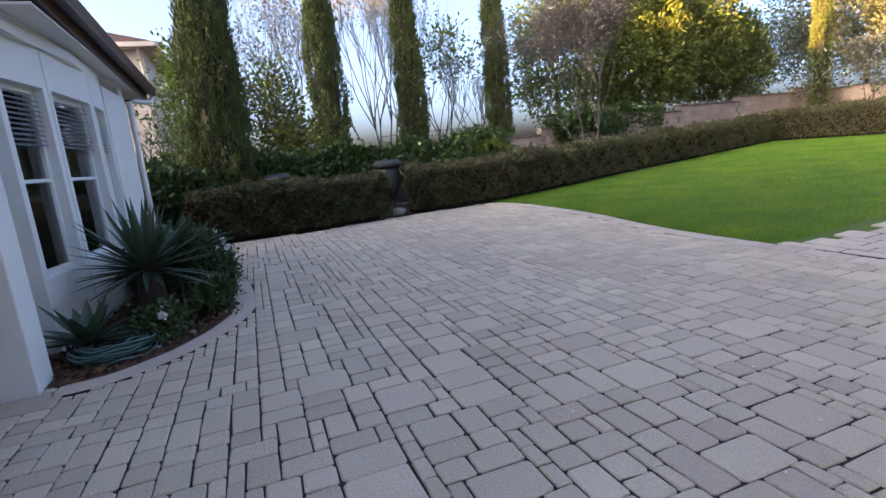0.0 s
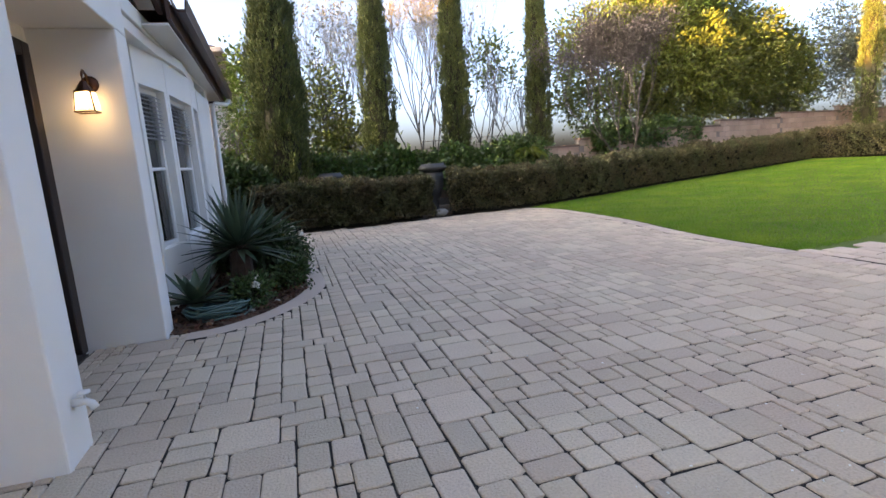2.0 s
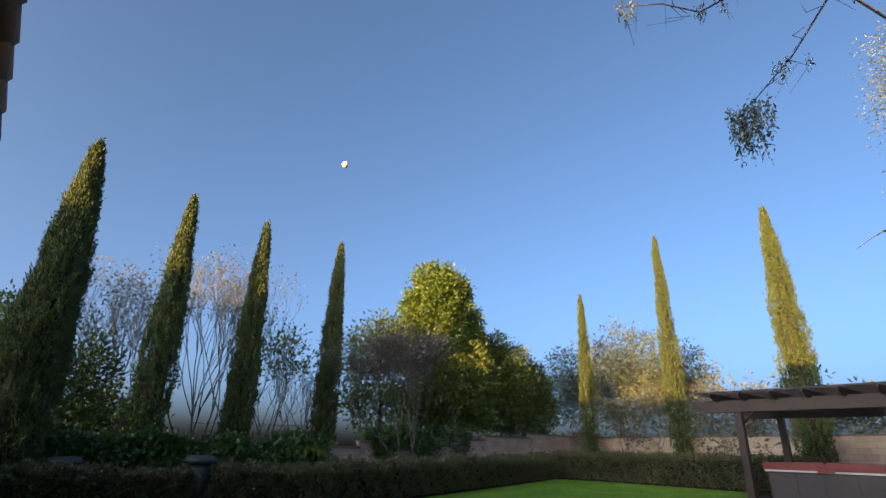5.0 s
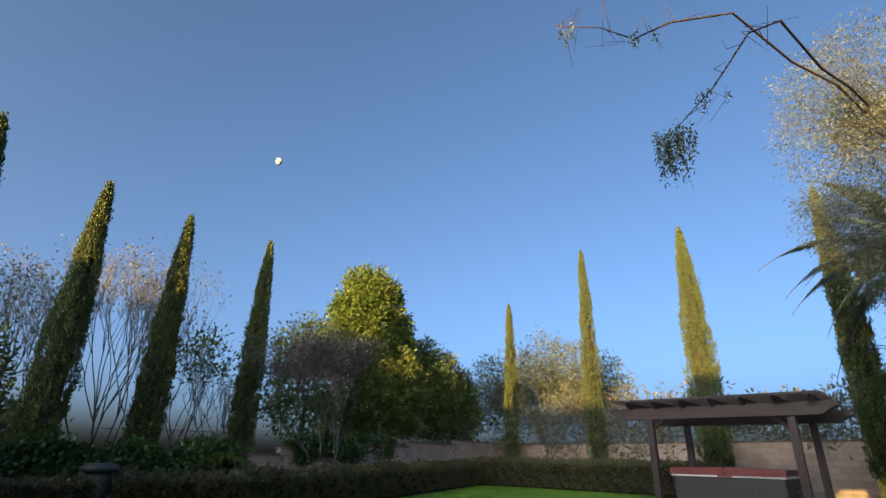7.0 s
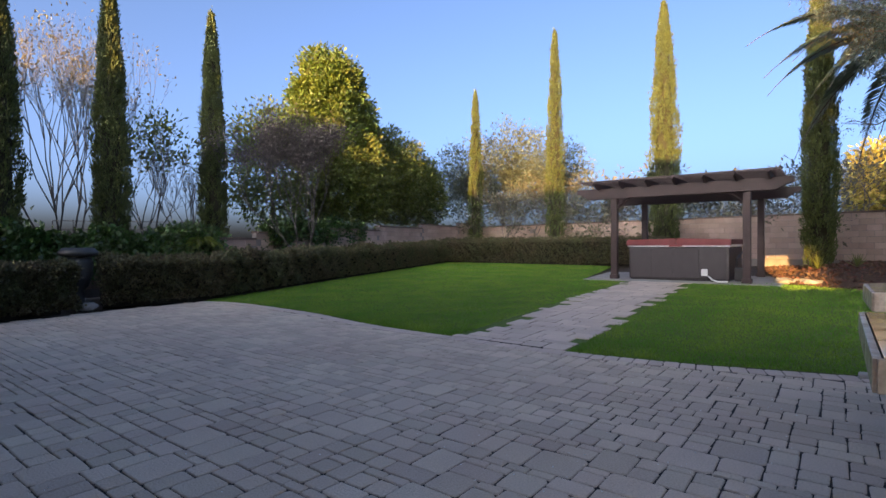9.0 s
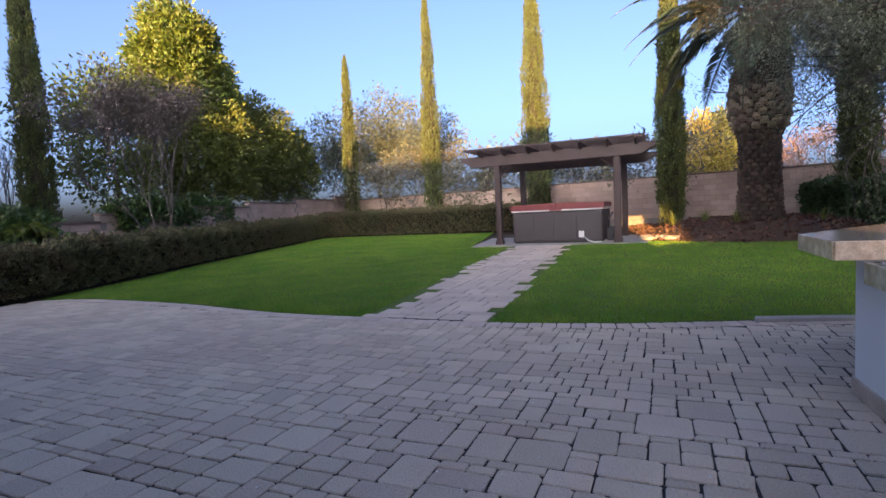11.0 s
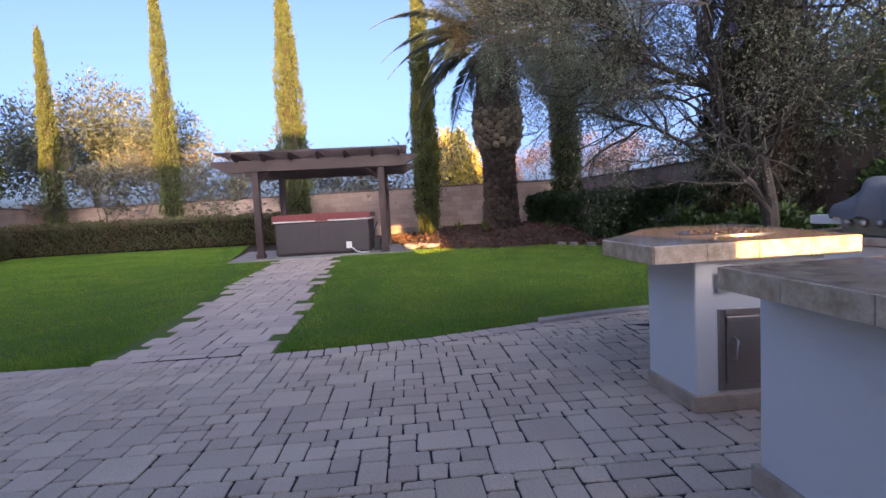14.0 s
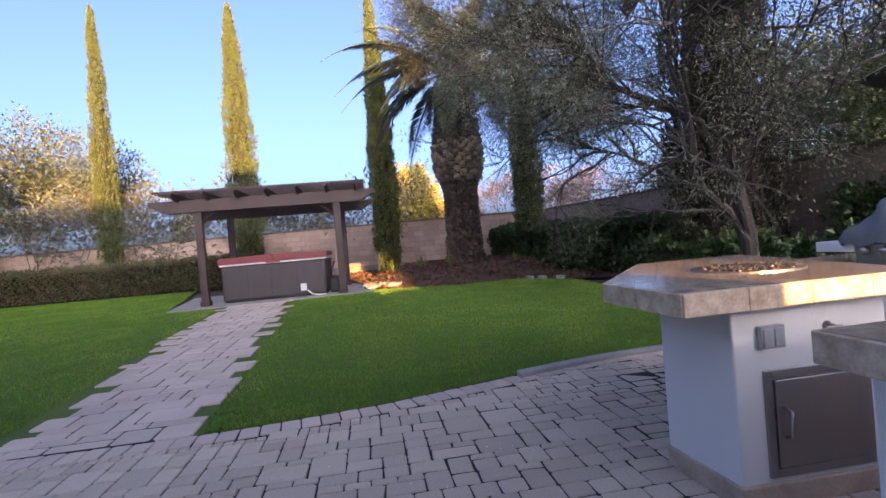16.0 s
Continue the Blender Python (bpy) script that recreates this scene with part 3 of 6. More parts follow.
part("rake_soffit", bm, "stucco", kind="structure", label="white soffit under the rake")
# barrel tiles along the rake
tile_roof = thing("rake_tiles", (-0.97, 3.5, 3.5), "row of rounded clay tiles along the gable edge", "roof tile")
n_t = 13
for k in range(n_t):
    t0 = k / n_t
    a = Vector((-0.93, 5.42, 2.95)).lerp(Vector((-0.93, RY, RZ + 0.03)), t0)
    b = Vector((-0.93, 5.42, 2.95)).lerp(Vector((-0.93, RY, RZ + 0.03)), (k + 1.12) / n_t)
    bm = bmesh.new()
    tube(bm, [a + Vector((0, 0, 0.035)), b + Vector((0, 0, 0.0))], [0.085, 0.065], 10)
    part("tile", bm, "rooftile", tile_roof, smooth=True)
# upper storey roof
roof_slab("roof_upper_east", [(-1.45, 8.15, 4.58), (-1.45, -2.2, 4.58), (-5.8, -2.2, 6.9), (-5.8, 6.0, 6.9)])
roof_slab("roof_upper_north", [(-1.45, 8.15, 4.58), (-5.8, 6.0, 6.9), (-10.0, 8.15, 4.58)])
roof_slab("roof_upper_west", [(-10.0, 8.15, 4.58), (-5.8, 6.0, 6.9), (-5.8, -2.2, 6.9), (-10.0, -2.2, 4.58)])
bm = bmesh.new()
run(bm, GUT, (-1.44, -2.0, 4.6), (-1.44, 8.15, 4.6))
run(bm, [(-0.03, 0.0), (0.0, 0.0), (0.0, -0.2), (-0.03, -0.2)], (-1.45, -2.0, 4.59), (-1.45, 8.15, 4.59))
part("gutter_upper", bm, "eave", kind="structure", label="dark brown upper gutter")
house_piece("ceiling_upper_eave", ((-2.6, -2.0, 4.36), (-1.48, 8.1, 4.38)), bevel=0)
# entrance door
door = thing("door_1", (-1.8, 3.6, 0.0), "open dark framed glazed patio door", "door", kind="structure")
boxes("door_frame", "doorwood", door, ((-1.80, 4.30, 0.0), (-1.66, 4.42, 2.25)), ((-1.80, 2.85, 2.15), (-1.66, 4.30, 2.25)), ((-1.80, 2.85, 0.0), (-1.66, 2.95, 2.15)), bevel=0.008, label="dark brown frame")
boxes("door_leaf", "doorwood", door, ((-1.78, 3.72, 0.04), (-1.74, 4.29, 0.20)), ((-1.78, 3.72, 2.0), (-1.74, 4.29, 2.14)), ((-1.78, 3.72, 0.2), (-1.74, 3.82, 2.0)), ((-1.78, 4.2, 0.2), (-1.74, 4.29, 2.0)), bevel=0.006, label="dark door leaf")
boxes("pane", "glass", door, ((-1.765, 3.82, 0.2), (-1.758, 4.2, 2.0)))
boxes("threshold", "black", door, ((-1.86, 2.95, -0.012), (-1.62, 4.3, 0.018)), bevel=0.005, label="dark metal threshold")
house_piece("wall_hall", ((-3.6, 2.7, -0.02), (-3.5, 4.5, 2.5)), ((-3.5, 2.7, -0.02), (-1.92, 2.78, 2.5)), mat="room", label="hall wall in dark grey that stands in for dimness", bevel=0)
house_piece("wall_over_door", ((-1.9, 2.85, 2.25), (-1.68, 4.42, 2.4)))

# porch lamp
lx, ly, lz = -1.34, 4.30, 1.84
lamp = thing("wall_lamp", (lx, 4.45, lz), "lit bronze carriage wall lamp on the white pier", "lamp")
bm = bmesh.new()
lathe(bm, [(0.055, 0), (0.06, 0.008), (0.045, 0.02), (0.02, 0.026)], (0, 0, 0), 16)
bmesh.ops.transform(bm, matrix=Matrix.Translation((lx, 4.447, lz + 0.13)) @ Matrix.Rotation(radians(90), 4, "X"), verts=bm.verts)
part("back_plate", bm, "bronze", lamp, smooth=True)
bm = bmesh.new()
tube(bm, [(lx, 4.44, lz + 0.13), (lx, 4.38, lz + 0.19), (lx, 4.33, lz + 0.21), (lx, 4.30, lz + 0.18), (lx, 4.30, lz + 0.12)], 0.009, 8)
part("arm", bm, "bronze", lamp, smooth=True)
bm = bmesh.new()
cone(bm, (lx, ly, lz + 0.06), (lx, ly, lz + 0.13), 0.062, 0.018, 8)
part("cap", bm, "bronze", lamp)
bm = bmesh.new()
c0, c1 = 0.062, 0.048
for sx, sy in ((1, 1), (1, -1), (-1, 1), (-1, -1)):
    tube(bm, [(lx + sx * c1, ly + sy * c1, lz + 0.06), (lx + sx * c0, ly + sy * c0, lz - 0.08)], 0.005, 4)
for z, c in ((0.06, c1), (-0.08, c0)):
    pts = [(lx + sx * c, ly + sy * c, lz + z) for sx, sy in ((1, 1), (1, -1), (-1, -1), (-1, 1), (1, 1))]
    for p, q in zip(pts, pts[1:]):
        tube(bm, [p, q], 0.006, 4)
part("cage", bm, "bronze", lamp)
bm = bmesh.new()
cone(bm, (lx, ly, lz - 0.075), (lx, ly, lz + 0.055), c0 * 1.36, c1 * 1.36, 4)
bmesh.ops.transform(bm, matrix=Matrix.Translation((lx, ly, 0)) @ Matrix.Rotation(radians(45), 4, "Z") @ Matrix.Translation((-lx, -ly, 0)), verts=bm.verts)
pane_ob = part("glass_shade", bm, "lampglass", lamp)
pane_ob.visible_shadow = False
bm = bmesh.new()
lathe(bm, [(0.012, 0.05), (0.03, 0.02), (0.033, -0.01), (0.02, -0.04), (0.004, -0.05)][::-1], (lx, ly, lz), 12)
part("bulb", bm, "bulb", lamp, "glowing warm bulb", smooth=True)
pl = bpy.data.lights.new("lamp_light", "POINT")
pl.energy, pl.color, pl.shadow_soft_size = 0.045, (1.0, 0.7, 0.38), 0.04
lamp_light = new("lamp_light", pl)
lamp_light.location = (lx, ly - 0.0, lz - 0.13)

faucet = thing("hose_bib", (-1.1, 2.65, 0.265), "small white painted hose bib on the pier", "faucet")
bm = bmesh.new()
tube(bm, [(-1.12, 2.65, 0.265), (-1.07, 2.65, 0.265), (-1.045, 2.65, 0.25), (-1.035, 2.65, 0.225)], [0.022, 0.018, 0.018, 0.02], 10)
part("spout", bm, "whiteplastic", faucet, smooth=True)
bm = bmesh.new()
lathe(bm, [(0.006, 0.0), (0.006, 0.02), (0.028, 0.024), (0.028, 0.034), (0.01, 0.038)], (-1.07, 2.65, 0.28), 10)
part("handle", bm, "whiteplastic", faucet, smooth=True)

# neighbouring houses; the two western ones are unseen sun blockers
def neighbour(x0, x1, y0, y1, ze, zr, label):
    h = thing("house", ((x0 + x1) / 2, (y0 + y1) / 2, 0), label, "house")
    boxes("wall", "cream", h, ((x0, y0, -1), (x1, y1, ze)))
    e = 0.45
    xm0, xm1, ym = x0 + (y1 - y0) / 2, x1 - (y1 - y0) / 2, (y0 + y1) / 2
    if xm1 < xm0:
        xm0 = xm1 = (x0 + x1) / 2
    bm = bmesh.new()
    c = [bm.verts.new(p) for p in ((x0 - e, y0 - e, ze), (x1 + e, y0 - e, ze), (x1 + e, y1 + e, ze), (x0 - e, y1 + e, ze))]
    r = [bm.verts.new((xm0, ym, zr)), bm.verts.new((xm1 + 0.01, ym, zr))]
    for f in ((c[0], c[1], r[1], r[0]), (c[1], c[2], r[1]), (c[2], c[3], r[0], r[1]), (c[3], c[0], r[0])):
        bm.faces.new(f)
    bmesh.ops.solidify(bm, geom=bm.faces[:], thickness=0.12)
    part("roof", bm, "rooftile", h, "red clay tile roof")
    bm = bmesh.new()
    for a, b in (((x0 - e, y0 - e), (x1 + e, y0 - e)), ((x1 + e, y0 - e), (x1 + e, y1 + e))):
        run(bm, [(-0.03, 0.02), (0.05, 0.02), (0.05, -0.12), (-0.03, -0.12)], (*a, ze - 0.02), (*b, ze - 0.02))
    part("gutter", bm, "cream", h, "cream gutter")
    boxes("soffit", "cream", h, ((x0 - e + 0.05, y0 - e + 0.05, ze - 0.16), (x1 + e - 0.05, y1 + e - 0.05, ze - 0.13)))
    return h


nb = neighbour(-13, -2.15, 20.0, 30.0, 5.55, 7.9, "cream stucco house with a red tile roof behind the garden")
bm = bmesh.new()
tube(bm, [(-2.25, 19.7, 5.4), (-2.25, 19.9, 5.1), (-2.25, 19.93, 0.0)], 0.05, 8)
part("downspout", bm, "cream", nb)
# two house blocks out of view, added to cut off the low sun
neighbour(-34, -26, -4.85, 27.0, 7.9, 9.0, "unseen plain house block added to shade the garden")
neighbour(-34, -26, -30.0, -13.0, 7.9, 9.0, "unseen plain house block added to shade the garden")
# unseen sun-blocking walls, added; a gap between sill and lintel passes a beam
house_piece("wall_far_yard", ((-30.2, -11.0, -1.0), (-30.0, -4.6, 3.3)), ((-30.2, -13.0, -1.0), (-30.0, -11.0, 5.7)))
house_piece("wall_far_lintel", ((-30.2, -13.0, 5.3), (-30.0, -4.6, 9.0)), ((-30.2, -11.0, 3.3), (-30.0, -6.5, 5.3)))
# unseen low wall added below the path of the beam
house_piece("wall_west_garden", ((-9.2, -9.5, -0.05), (-9.0, -1.42, 1.0)))

# ---- hedges ----
def hedge(name, pts, depth, height, n, mat, label, base=0.0, size=0.038, cat="hedge", bottom=0.08):
    """A clipped hedge along plan points (its front foot): a dark box for the shade within and small leaves, with an
    uneven top.
    """
    line = resample(pts, 0.1)
    d = unit(np.gradient(line, axis=0))
    out = np.stack([d[:, 1], -d[:, 0]], 1)
    mid = line - out * depth / 2
    mx, my = mid.mean(0)
    h = thing(name, (mx, my, float(gz(mx)) + base), label, cat)
    # solid dark box that stands in for the shaded inside
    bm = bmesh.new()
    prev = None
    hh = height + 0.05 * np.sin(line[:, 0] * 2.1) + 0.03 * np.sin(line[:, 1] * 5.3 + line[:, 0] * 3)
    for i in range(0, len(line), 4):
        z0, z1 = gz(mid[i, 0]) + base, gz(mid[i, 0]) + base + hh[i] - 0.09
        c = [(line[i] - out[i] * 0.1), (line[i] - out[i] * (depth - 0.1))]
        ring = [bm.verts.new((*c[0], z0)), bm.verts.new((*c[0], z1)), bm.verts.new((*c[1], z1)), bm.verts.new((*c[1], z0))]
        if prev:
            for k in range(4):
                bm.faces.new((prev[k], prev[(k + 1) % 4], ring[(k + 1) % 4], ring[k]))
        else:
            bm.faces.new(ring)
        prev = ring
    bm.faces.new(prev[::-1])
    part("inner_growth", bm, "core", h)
    i = rng.integers(0, len(line), n)
    t = rng.random(n)
    tot = 2 * height + depth
    s = rng.random(n) * tot * 0.86
    front, top = s < height, (s >= height) & (s < height + depth)
    lump = 0.045 * np.sin(line[i, 0] * 31 + line[i, 1] * 23 + s * 5) * np.sin(s * 29 + line[i, 0] * 7) + 0.05 * np.sin(line[i, 0] * 9 + s * 7) + 0.05 * np.sin(line[i, 0] * 3.3 + 1) * np.sin(s * 4) + 0.04 * np.sin(line[i, 1] * 13 + line[i, 0] * 11 - s * 11)
    u = np.where(front, 0, np.where(top, s - height, depth))
    z = np.where(front, bottom + s * (1 - bottom / height), np.where(top, hh[i], height - (s - height - depth)))
    push = rng.normal(0.0, 0.028, n) + lump
    x = line[i] + d[i] * (t[:, None] - 0.5) * 0.1 - out[i] * u[:, None] + out[i] * (np.where(front, push, np.where(top, 0, -push)))[:, None]
    z = z + np.where(top, push, 0) + gz(x[:, 0]) + base
    ways = np.c_[out[i] * np.where(front, 1, np.where(top, 0.1, -1))[:, None], np.where(top, 1.0, 0.35)]
    leaves("foliage", np.c_[x, z], ways, size * 1.5, size, mat, h, spread=0.6)
    return h


hedge("box_hedge", [(-0.75, 10.95), (0.6, 10.95), (1.6, 10.85), (3.05, 11.2)], 0.85, 0.86, 60000, "hedgeleaf", "clipped dark reddish green hedge beside the pavers")
hedge("box_hedge", [(3.6, 11.6), (4.3, 11.42), (5.4, 11.3), (7.5, 11.75), (10.3, 12.7), (13.5, 13.5), (17.0, 14.5), (20.2, 15.4)], 0.9, 0.90, 140000, "hedgeleaf", "long clipped dark hedge along the lawn")
hedge("box_hedge", [(19.45, 15.5), (19.7, 12.5), (19.6, 9.5), (19.4, 5.2)], 0.9, 1.05, 34000, "hedgeleaf", "clipped hedge along the back of the lawn", size=0.045)
hedge("laurel_hedge", [(19.8, -3.4), (16.5, -4.1), (13.0, -4.7), (10.2, -5.0)], 1.1, 1.22, 52000, "southleaf", "dense dark green hedge before the block wall", base=0.0, size=0.06)


def shrub(name, at, radii, n, mat, label, size=0.06, cat="shrub", core=True, sig=0.08, spread=0.4):
    h = thing(name, (at[0], at[1], at[2] - radii[2]), label, cat)
    k = max(6, n // 30)
    c, o = blob(at, radii, k, 0.4, -0.75)
    p, w = clumps(c, o, 30, sig)
    leaves("foliage", p, w, size * 1.5, size, mat, h, spread=spread)
    if core:
        bm = bmesh.new()
        for _ in range(7):
            a = rng.uniform(0, math.tau)
            q = Vector(at) + Vector((math.cos(a) * radii[0] * 0.6, math.sin(a) * radii[1] * 0.6, radii[2] * rng.uniform(0.1, 0.6)))
            tube(bm, [(at[0], at[1], at[2] - radii[2]), Vector(at).lerp(q, 0.5), q], [0.03, 0.02, 0.008], 5)
        part("stems", bm, "bark", h)
    return h


def ivy_bank(name, pts, zlow, zhigh, depth, n, mat, label, size=0.09):
    line = resample(pts, 0.2)
    mx, my = line.mean(0)
    h = thing(name, (mx, my, 0.0), label, "ivy")
    i = rng.integers(0, len(line), n // 25)
    c = np.c_[line[i] + rng.normal(0, 0.05, (len(i), 2)), zlow + (zhigh - zlow) * rng.random(len(i)) ** 0.7 + 0.12 * np.sin(line[i, 0] * 3)]
    c[:, 1] -= rng.uniform(0, depth, len(i)) * (1 - (c[:, 2] - zlow) / max(zhigh - zlow, 0.1))
    p, w = clumps(c, np.tile([0, -0.6, 0.6], (len(c), 1)), 25, 0.13)
    leaves("foliage", p, w, size * 1.3, size, mat, h, spread=0.6, kind="stuff")
    return h


# ---- garden walls of slump block ----
BLOCK = {}


def block_wall(name, pts, tops, base, label, singles=0):
    """Courses of blocks, 0.4 by 0.2 m, along plan points, with recessed joints and a cap. tops: height at each point."""
    line = np.array(pts, float)
    seg = np.linalg.norm(np.diff(line, axis=0), axis=1)
    cum = np.r_[0, np.cumsum(seg)]
    wall = thing(name, (*line.mean(0), 0.0), label, "wall", kind="structure")
    core, cap, many, made = bmesh.new(), bmesh.new(), bmesh.new(), 0
    if "b" not in BLOCK:
        bm = box(bmesh.new(), (-0.195, -0.11, -0.095), (0.195, 0.11, 0.095), 0)
        bmesh.ops.bevel(bm, geom=bm.edges[:], offset=0.008, segments=1, affect="EDGES")
        BLOCK["b"] = bpy.data.meshes.new("block")
        bm.to_mesh(BLOCK["b"])
        bm.free()
        BLOCK["b"].materials.append(M["blockm"])
        BLOCK["v"] = np.array([v.co[:] for v in BLOCK["b"].vertices])
        BLOCK["f"] = [tuple(p.vertices) for p in BLOCK["b"].polygons]
    vs, fs = [], []
    for s, (a, b) in enumerate(zip(line, line[1:])):
        ang, ln = math.atan2(*(b - a)[::-1]), seg[s]
        steps = max(1, int(round(ln / 0.4)))
        w = ln / steps
        m = Matrix.Rotation(ang, 3, "Z")
        for k in range(steps):
            t = (k + 0.5) / steps
            top = round((tops[s] + (tops[s + 1] - tops[s]) * t) / 0.2) * 0.2
            c = a + (b - a) * t
            g = base
            box_m = Matrix.Translation((c[0], c[1], (g + top) / 2)) @ Matrix.Rotation(ang, 4, "Z") @ Matrix.Diagonal((w, 0.19, top - g, 1))
            bmesh.ops.create_cube(core, size=1.0, matrix=box_m)
            cap_m = Matrix.Translation((c[0], c[1], top + 0.03)) @ Matrix.Rotation(ang, 4, "Z") @ Matrix.Diagonal((w - 0.008, 0.30, 0.06, 1))
            bmesh.ops.create_cube(cap, size=1.0, matrix=cap_m)
            rows = int((top - g) / 0.2)
            for r in range(rows):
                z = top - 0.1 - 0.2 * r
                if z < g + 0.25:
                    continue
                shift = 0.5 * w if r % 2 else 0.0
                if shift and k == steps - 1:
                    continue
                p = c + (b - a) / ln * shift
                if made < singles:
                    ob = new("block", BLOCK["b"])
                    ob.parent = wall
                    ob.location = Vector((p[0], p[1], z)) - ORIGIN[wall]
                    ob.rotation_euler = (0, 0, ang)
                    ob.scale = (w / 0.4, 1, 1)
                    made += 1
                else:
                    v = BLOCK["v"] * (w / 0.4, 1 + rng.normal(0, 0.02), 1)
                    v = v @ np.array(m).T + (p[0], p[1], z)
                    o = len(vs) * len(BLOCK["v"])
                    vs.append(v)
                    fs += [tuple(o + i for i in f) for f in BLOCK["f"]]
    part("mortar", core, "mortar", wall)
    part("cap", cap, "capm", wall, "weathered dark cap")
    if vs:
        mesh = bpy.data.meshes.new("blocks")
        mesh.from_pydata([tuple(v) for v in np.concatenate(vs)], [], fs)
        place("blocks", mesh, "blockm", wall, kind="stuff")
    return wall


WALL_S = [(20.6, -5.9), (16.0, -6.6), (13.0, -6.9), (10.3, -6.9), (7.5, -6.8), (3.5, -6.8)]
WALL_S_TOP = [2.25, 2.25, 2.25, 2.25, 2.3, 2.3]
# continued in the last part of the file: the blocks

# ---- cypresses ----
def cypress(x, y, top, r, lean=(0, 0), n=15000, mat="cypress", low=0.3, label="tall narrow Italian cypress, olive green", coremat="cypress_core"):
    z0 = float(gz(x)) - 0.03
    t = thing("cypress", (x, y, z0), label, "tree", "cypresses round the garden")
    hgt = top - z0
    prof = lambda s: r * np.clip(np.minimum(0.72 + 1.6 * s, 1.0) * np.clip((1 - s) * 1.75, 0, 1) ** 0.62, 0.02, 1)
    # dark spindle added behind the sprays to block light and paint their depth
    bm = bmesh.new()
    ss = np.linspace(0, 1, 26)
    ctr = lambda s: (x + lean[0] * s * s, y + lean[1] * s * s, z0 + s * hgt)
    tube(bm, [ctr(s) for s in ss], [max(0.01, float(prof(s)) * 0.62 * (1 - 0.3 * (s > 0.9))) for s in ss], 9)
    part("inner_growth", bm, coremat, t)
    bm = bmesh.new()
    tube(bm, [(x, y, z0 - 0.05), (x, y, z0 + 1.5)], [0.16, 0.1], 8)
    part("trunk", bm, "darkbark", t)
    k = int(n * 1.5) // 24
    s = rng.random(k) ** 0.85 * (1 - low / hgt) + low / hgt
    a = rng.uniform(0, math.tau, k)
    rad = prof(s) * (1 + 0.10 * np.sin(a * 3 + s * 23) + 0.08 * np.sin(a * 7 + s * 61) + rng.normal(0, 0.12, k)) * 0.87
    c = np.c_[x + lean[0] * s * s + rad * np.cos(a), y + lean[1] * s * s + rad * np.sin(a), z0 + s * hgt]
    w = np.c_[np.cos(a) * 0.35, np.sin(a) * 0.35, np.ones(k)]
    p = np.repeat(c, 24, 0) + rng.normal(0, 1, (k * 24, 3)) * (0.032, 0.032, 0.10)
    leaves("foliage", p, np.repeat(w, 24, 0), 0.085, 0.030, mat, t, spread=0.25)
    return t


cypress(-0.03, 12.5, 7.75, 0.56, n=34000, label="broad shaggy Italian cypress, dark green with a sunlit top")
cypress(2.75, 15.4, 8.4, 0.47, n=24000)
cypress(5.2, 15.65, 8.34, 0.42, n=22000)
cypress(8.35, 16.2, 8.6, 0.40, n=20000)
cypress(24.4, 16.7, 9.9, 0.42, n=13000)
cypress(24.1, 11.6, 12.0, 0.46, n=17000)
cypress(21.5, 5.6, 10.75, 0.58, lean=(0, 0.05), n=21000)
cypress(18.0, 0.5, 9.4, 0.40, n=26000, label="narrow dark Italian cypress beside the palm")
cypress(18.0, -4.35, 9.6, 0.47, n=26000, label="Italian cypress, its lower half lit golden")
cypress(10.2, -5.75, 9.5, 1.02, n=34000, mat="cypress_dead", low=0.5, label="huge old dark cypress with dry brown foliage", coremat="darkbark")


# ---- broad trees ----
def grow(bm, start, way, length, radius, depth, wild=0.45, ends=None, kids=3, up=0.15, sides=5, shrink=0.68):
    """Limbs that fork; the ends are gathered for the leaves."""
    pts, p, w = [Vector(start)], Vector(start), Vector(way).normalized()
    for k in range(3):
        w = (w + Vector(rng.normal(0, wild * 0.35, 3)) + Vector((0, 0, up * 0.3))).normalized()
        p = p + w * length / 3
        pts.append(p.copy())
    tube(bm, pts, [radius, radius * 0.88, radius * 0.76, radius * 0.62], sides if depth > 1 else 3, close=False)
    if depth <= 0:
        ends.append((p, w))
        return
    for k in range(kids):
        w2 = (w + Vector(rng.normal(0, wild, 3)) + Vector((0, 0, up))).normalized()
        start2 = pts[-1] if k else pts[-2].lerp(pts[-1], 0.6)
        grow(bm, start2, w2, length * shrink * rng.uniform(0.8, 1.15), radius * 0.6, depth - 1, wild, ends, kids, up, sides, shrink)


def bare_tree(name, at, height, label, mat="twig", n_leaf=0, leaf="pale", trunks=1, depth=4, wild=0.45, radius=0.07, up=0.2, size=0.07, kids=3, spread_out=0.3):
    t = thing(name, at, label, "tree")
    bm, ends = bmesh.new(), []
    for k in range(trunks):
        a = rng.uniform(0, math.tau)
        grow(bm, at, (math.cos(a) * spread_out, math.sin(a) * spread_out, 1), height * 0.36, radius, depth, wild, ends, kids, up)
    part("framework", bm, mat, t)
    if n_leaf:
        e = np.array([p[:] for p, _ in ends])
        w = np.array([v[:] for _, v in ends])
        per = max(1, n_leaf // len(e))
        p, ww = clumps(e, w, per, 0.16)
        leaves("foliage", p, ww, size * 1.6, size * 0.7, leaf, t, spread=0.5)
    return t


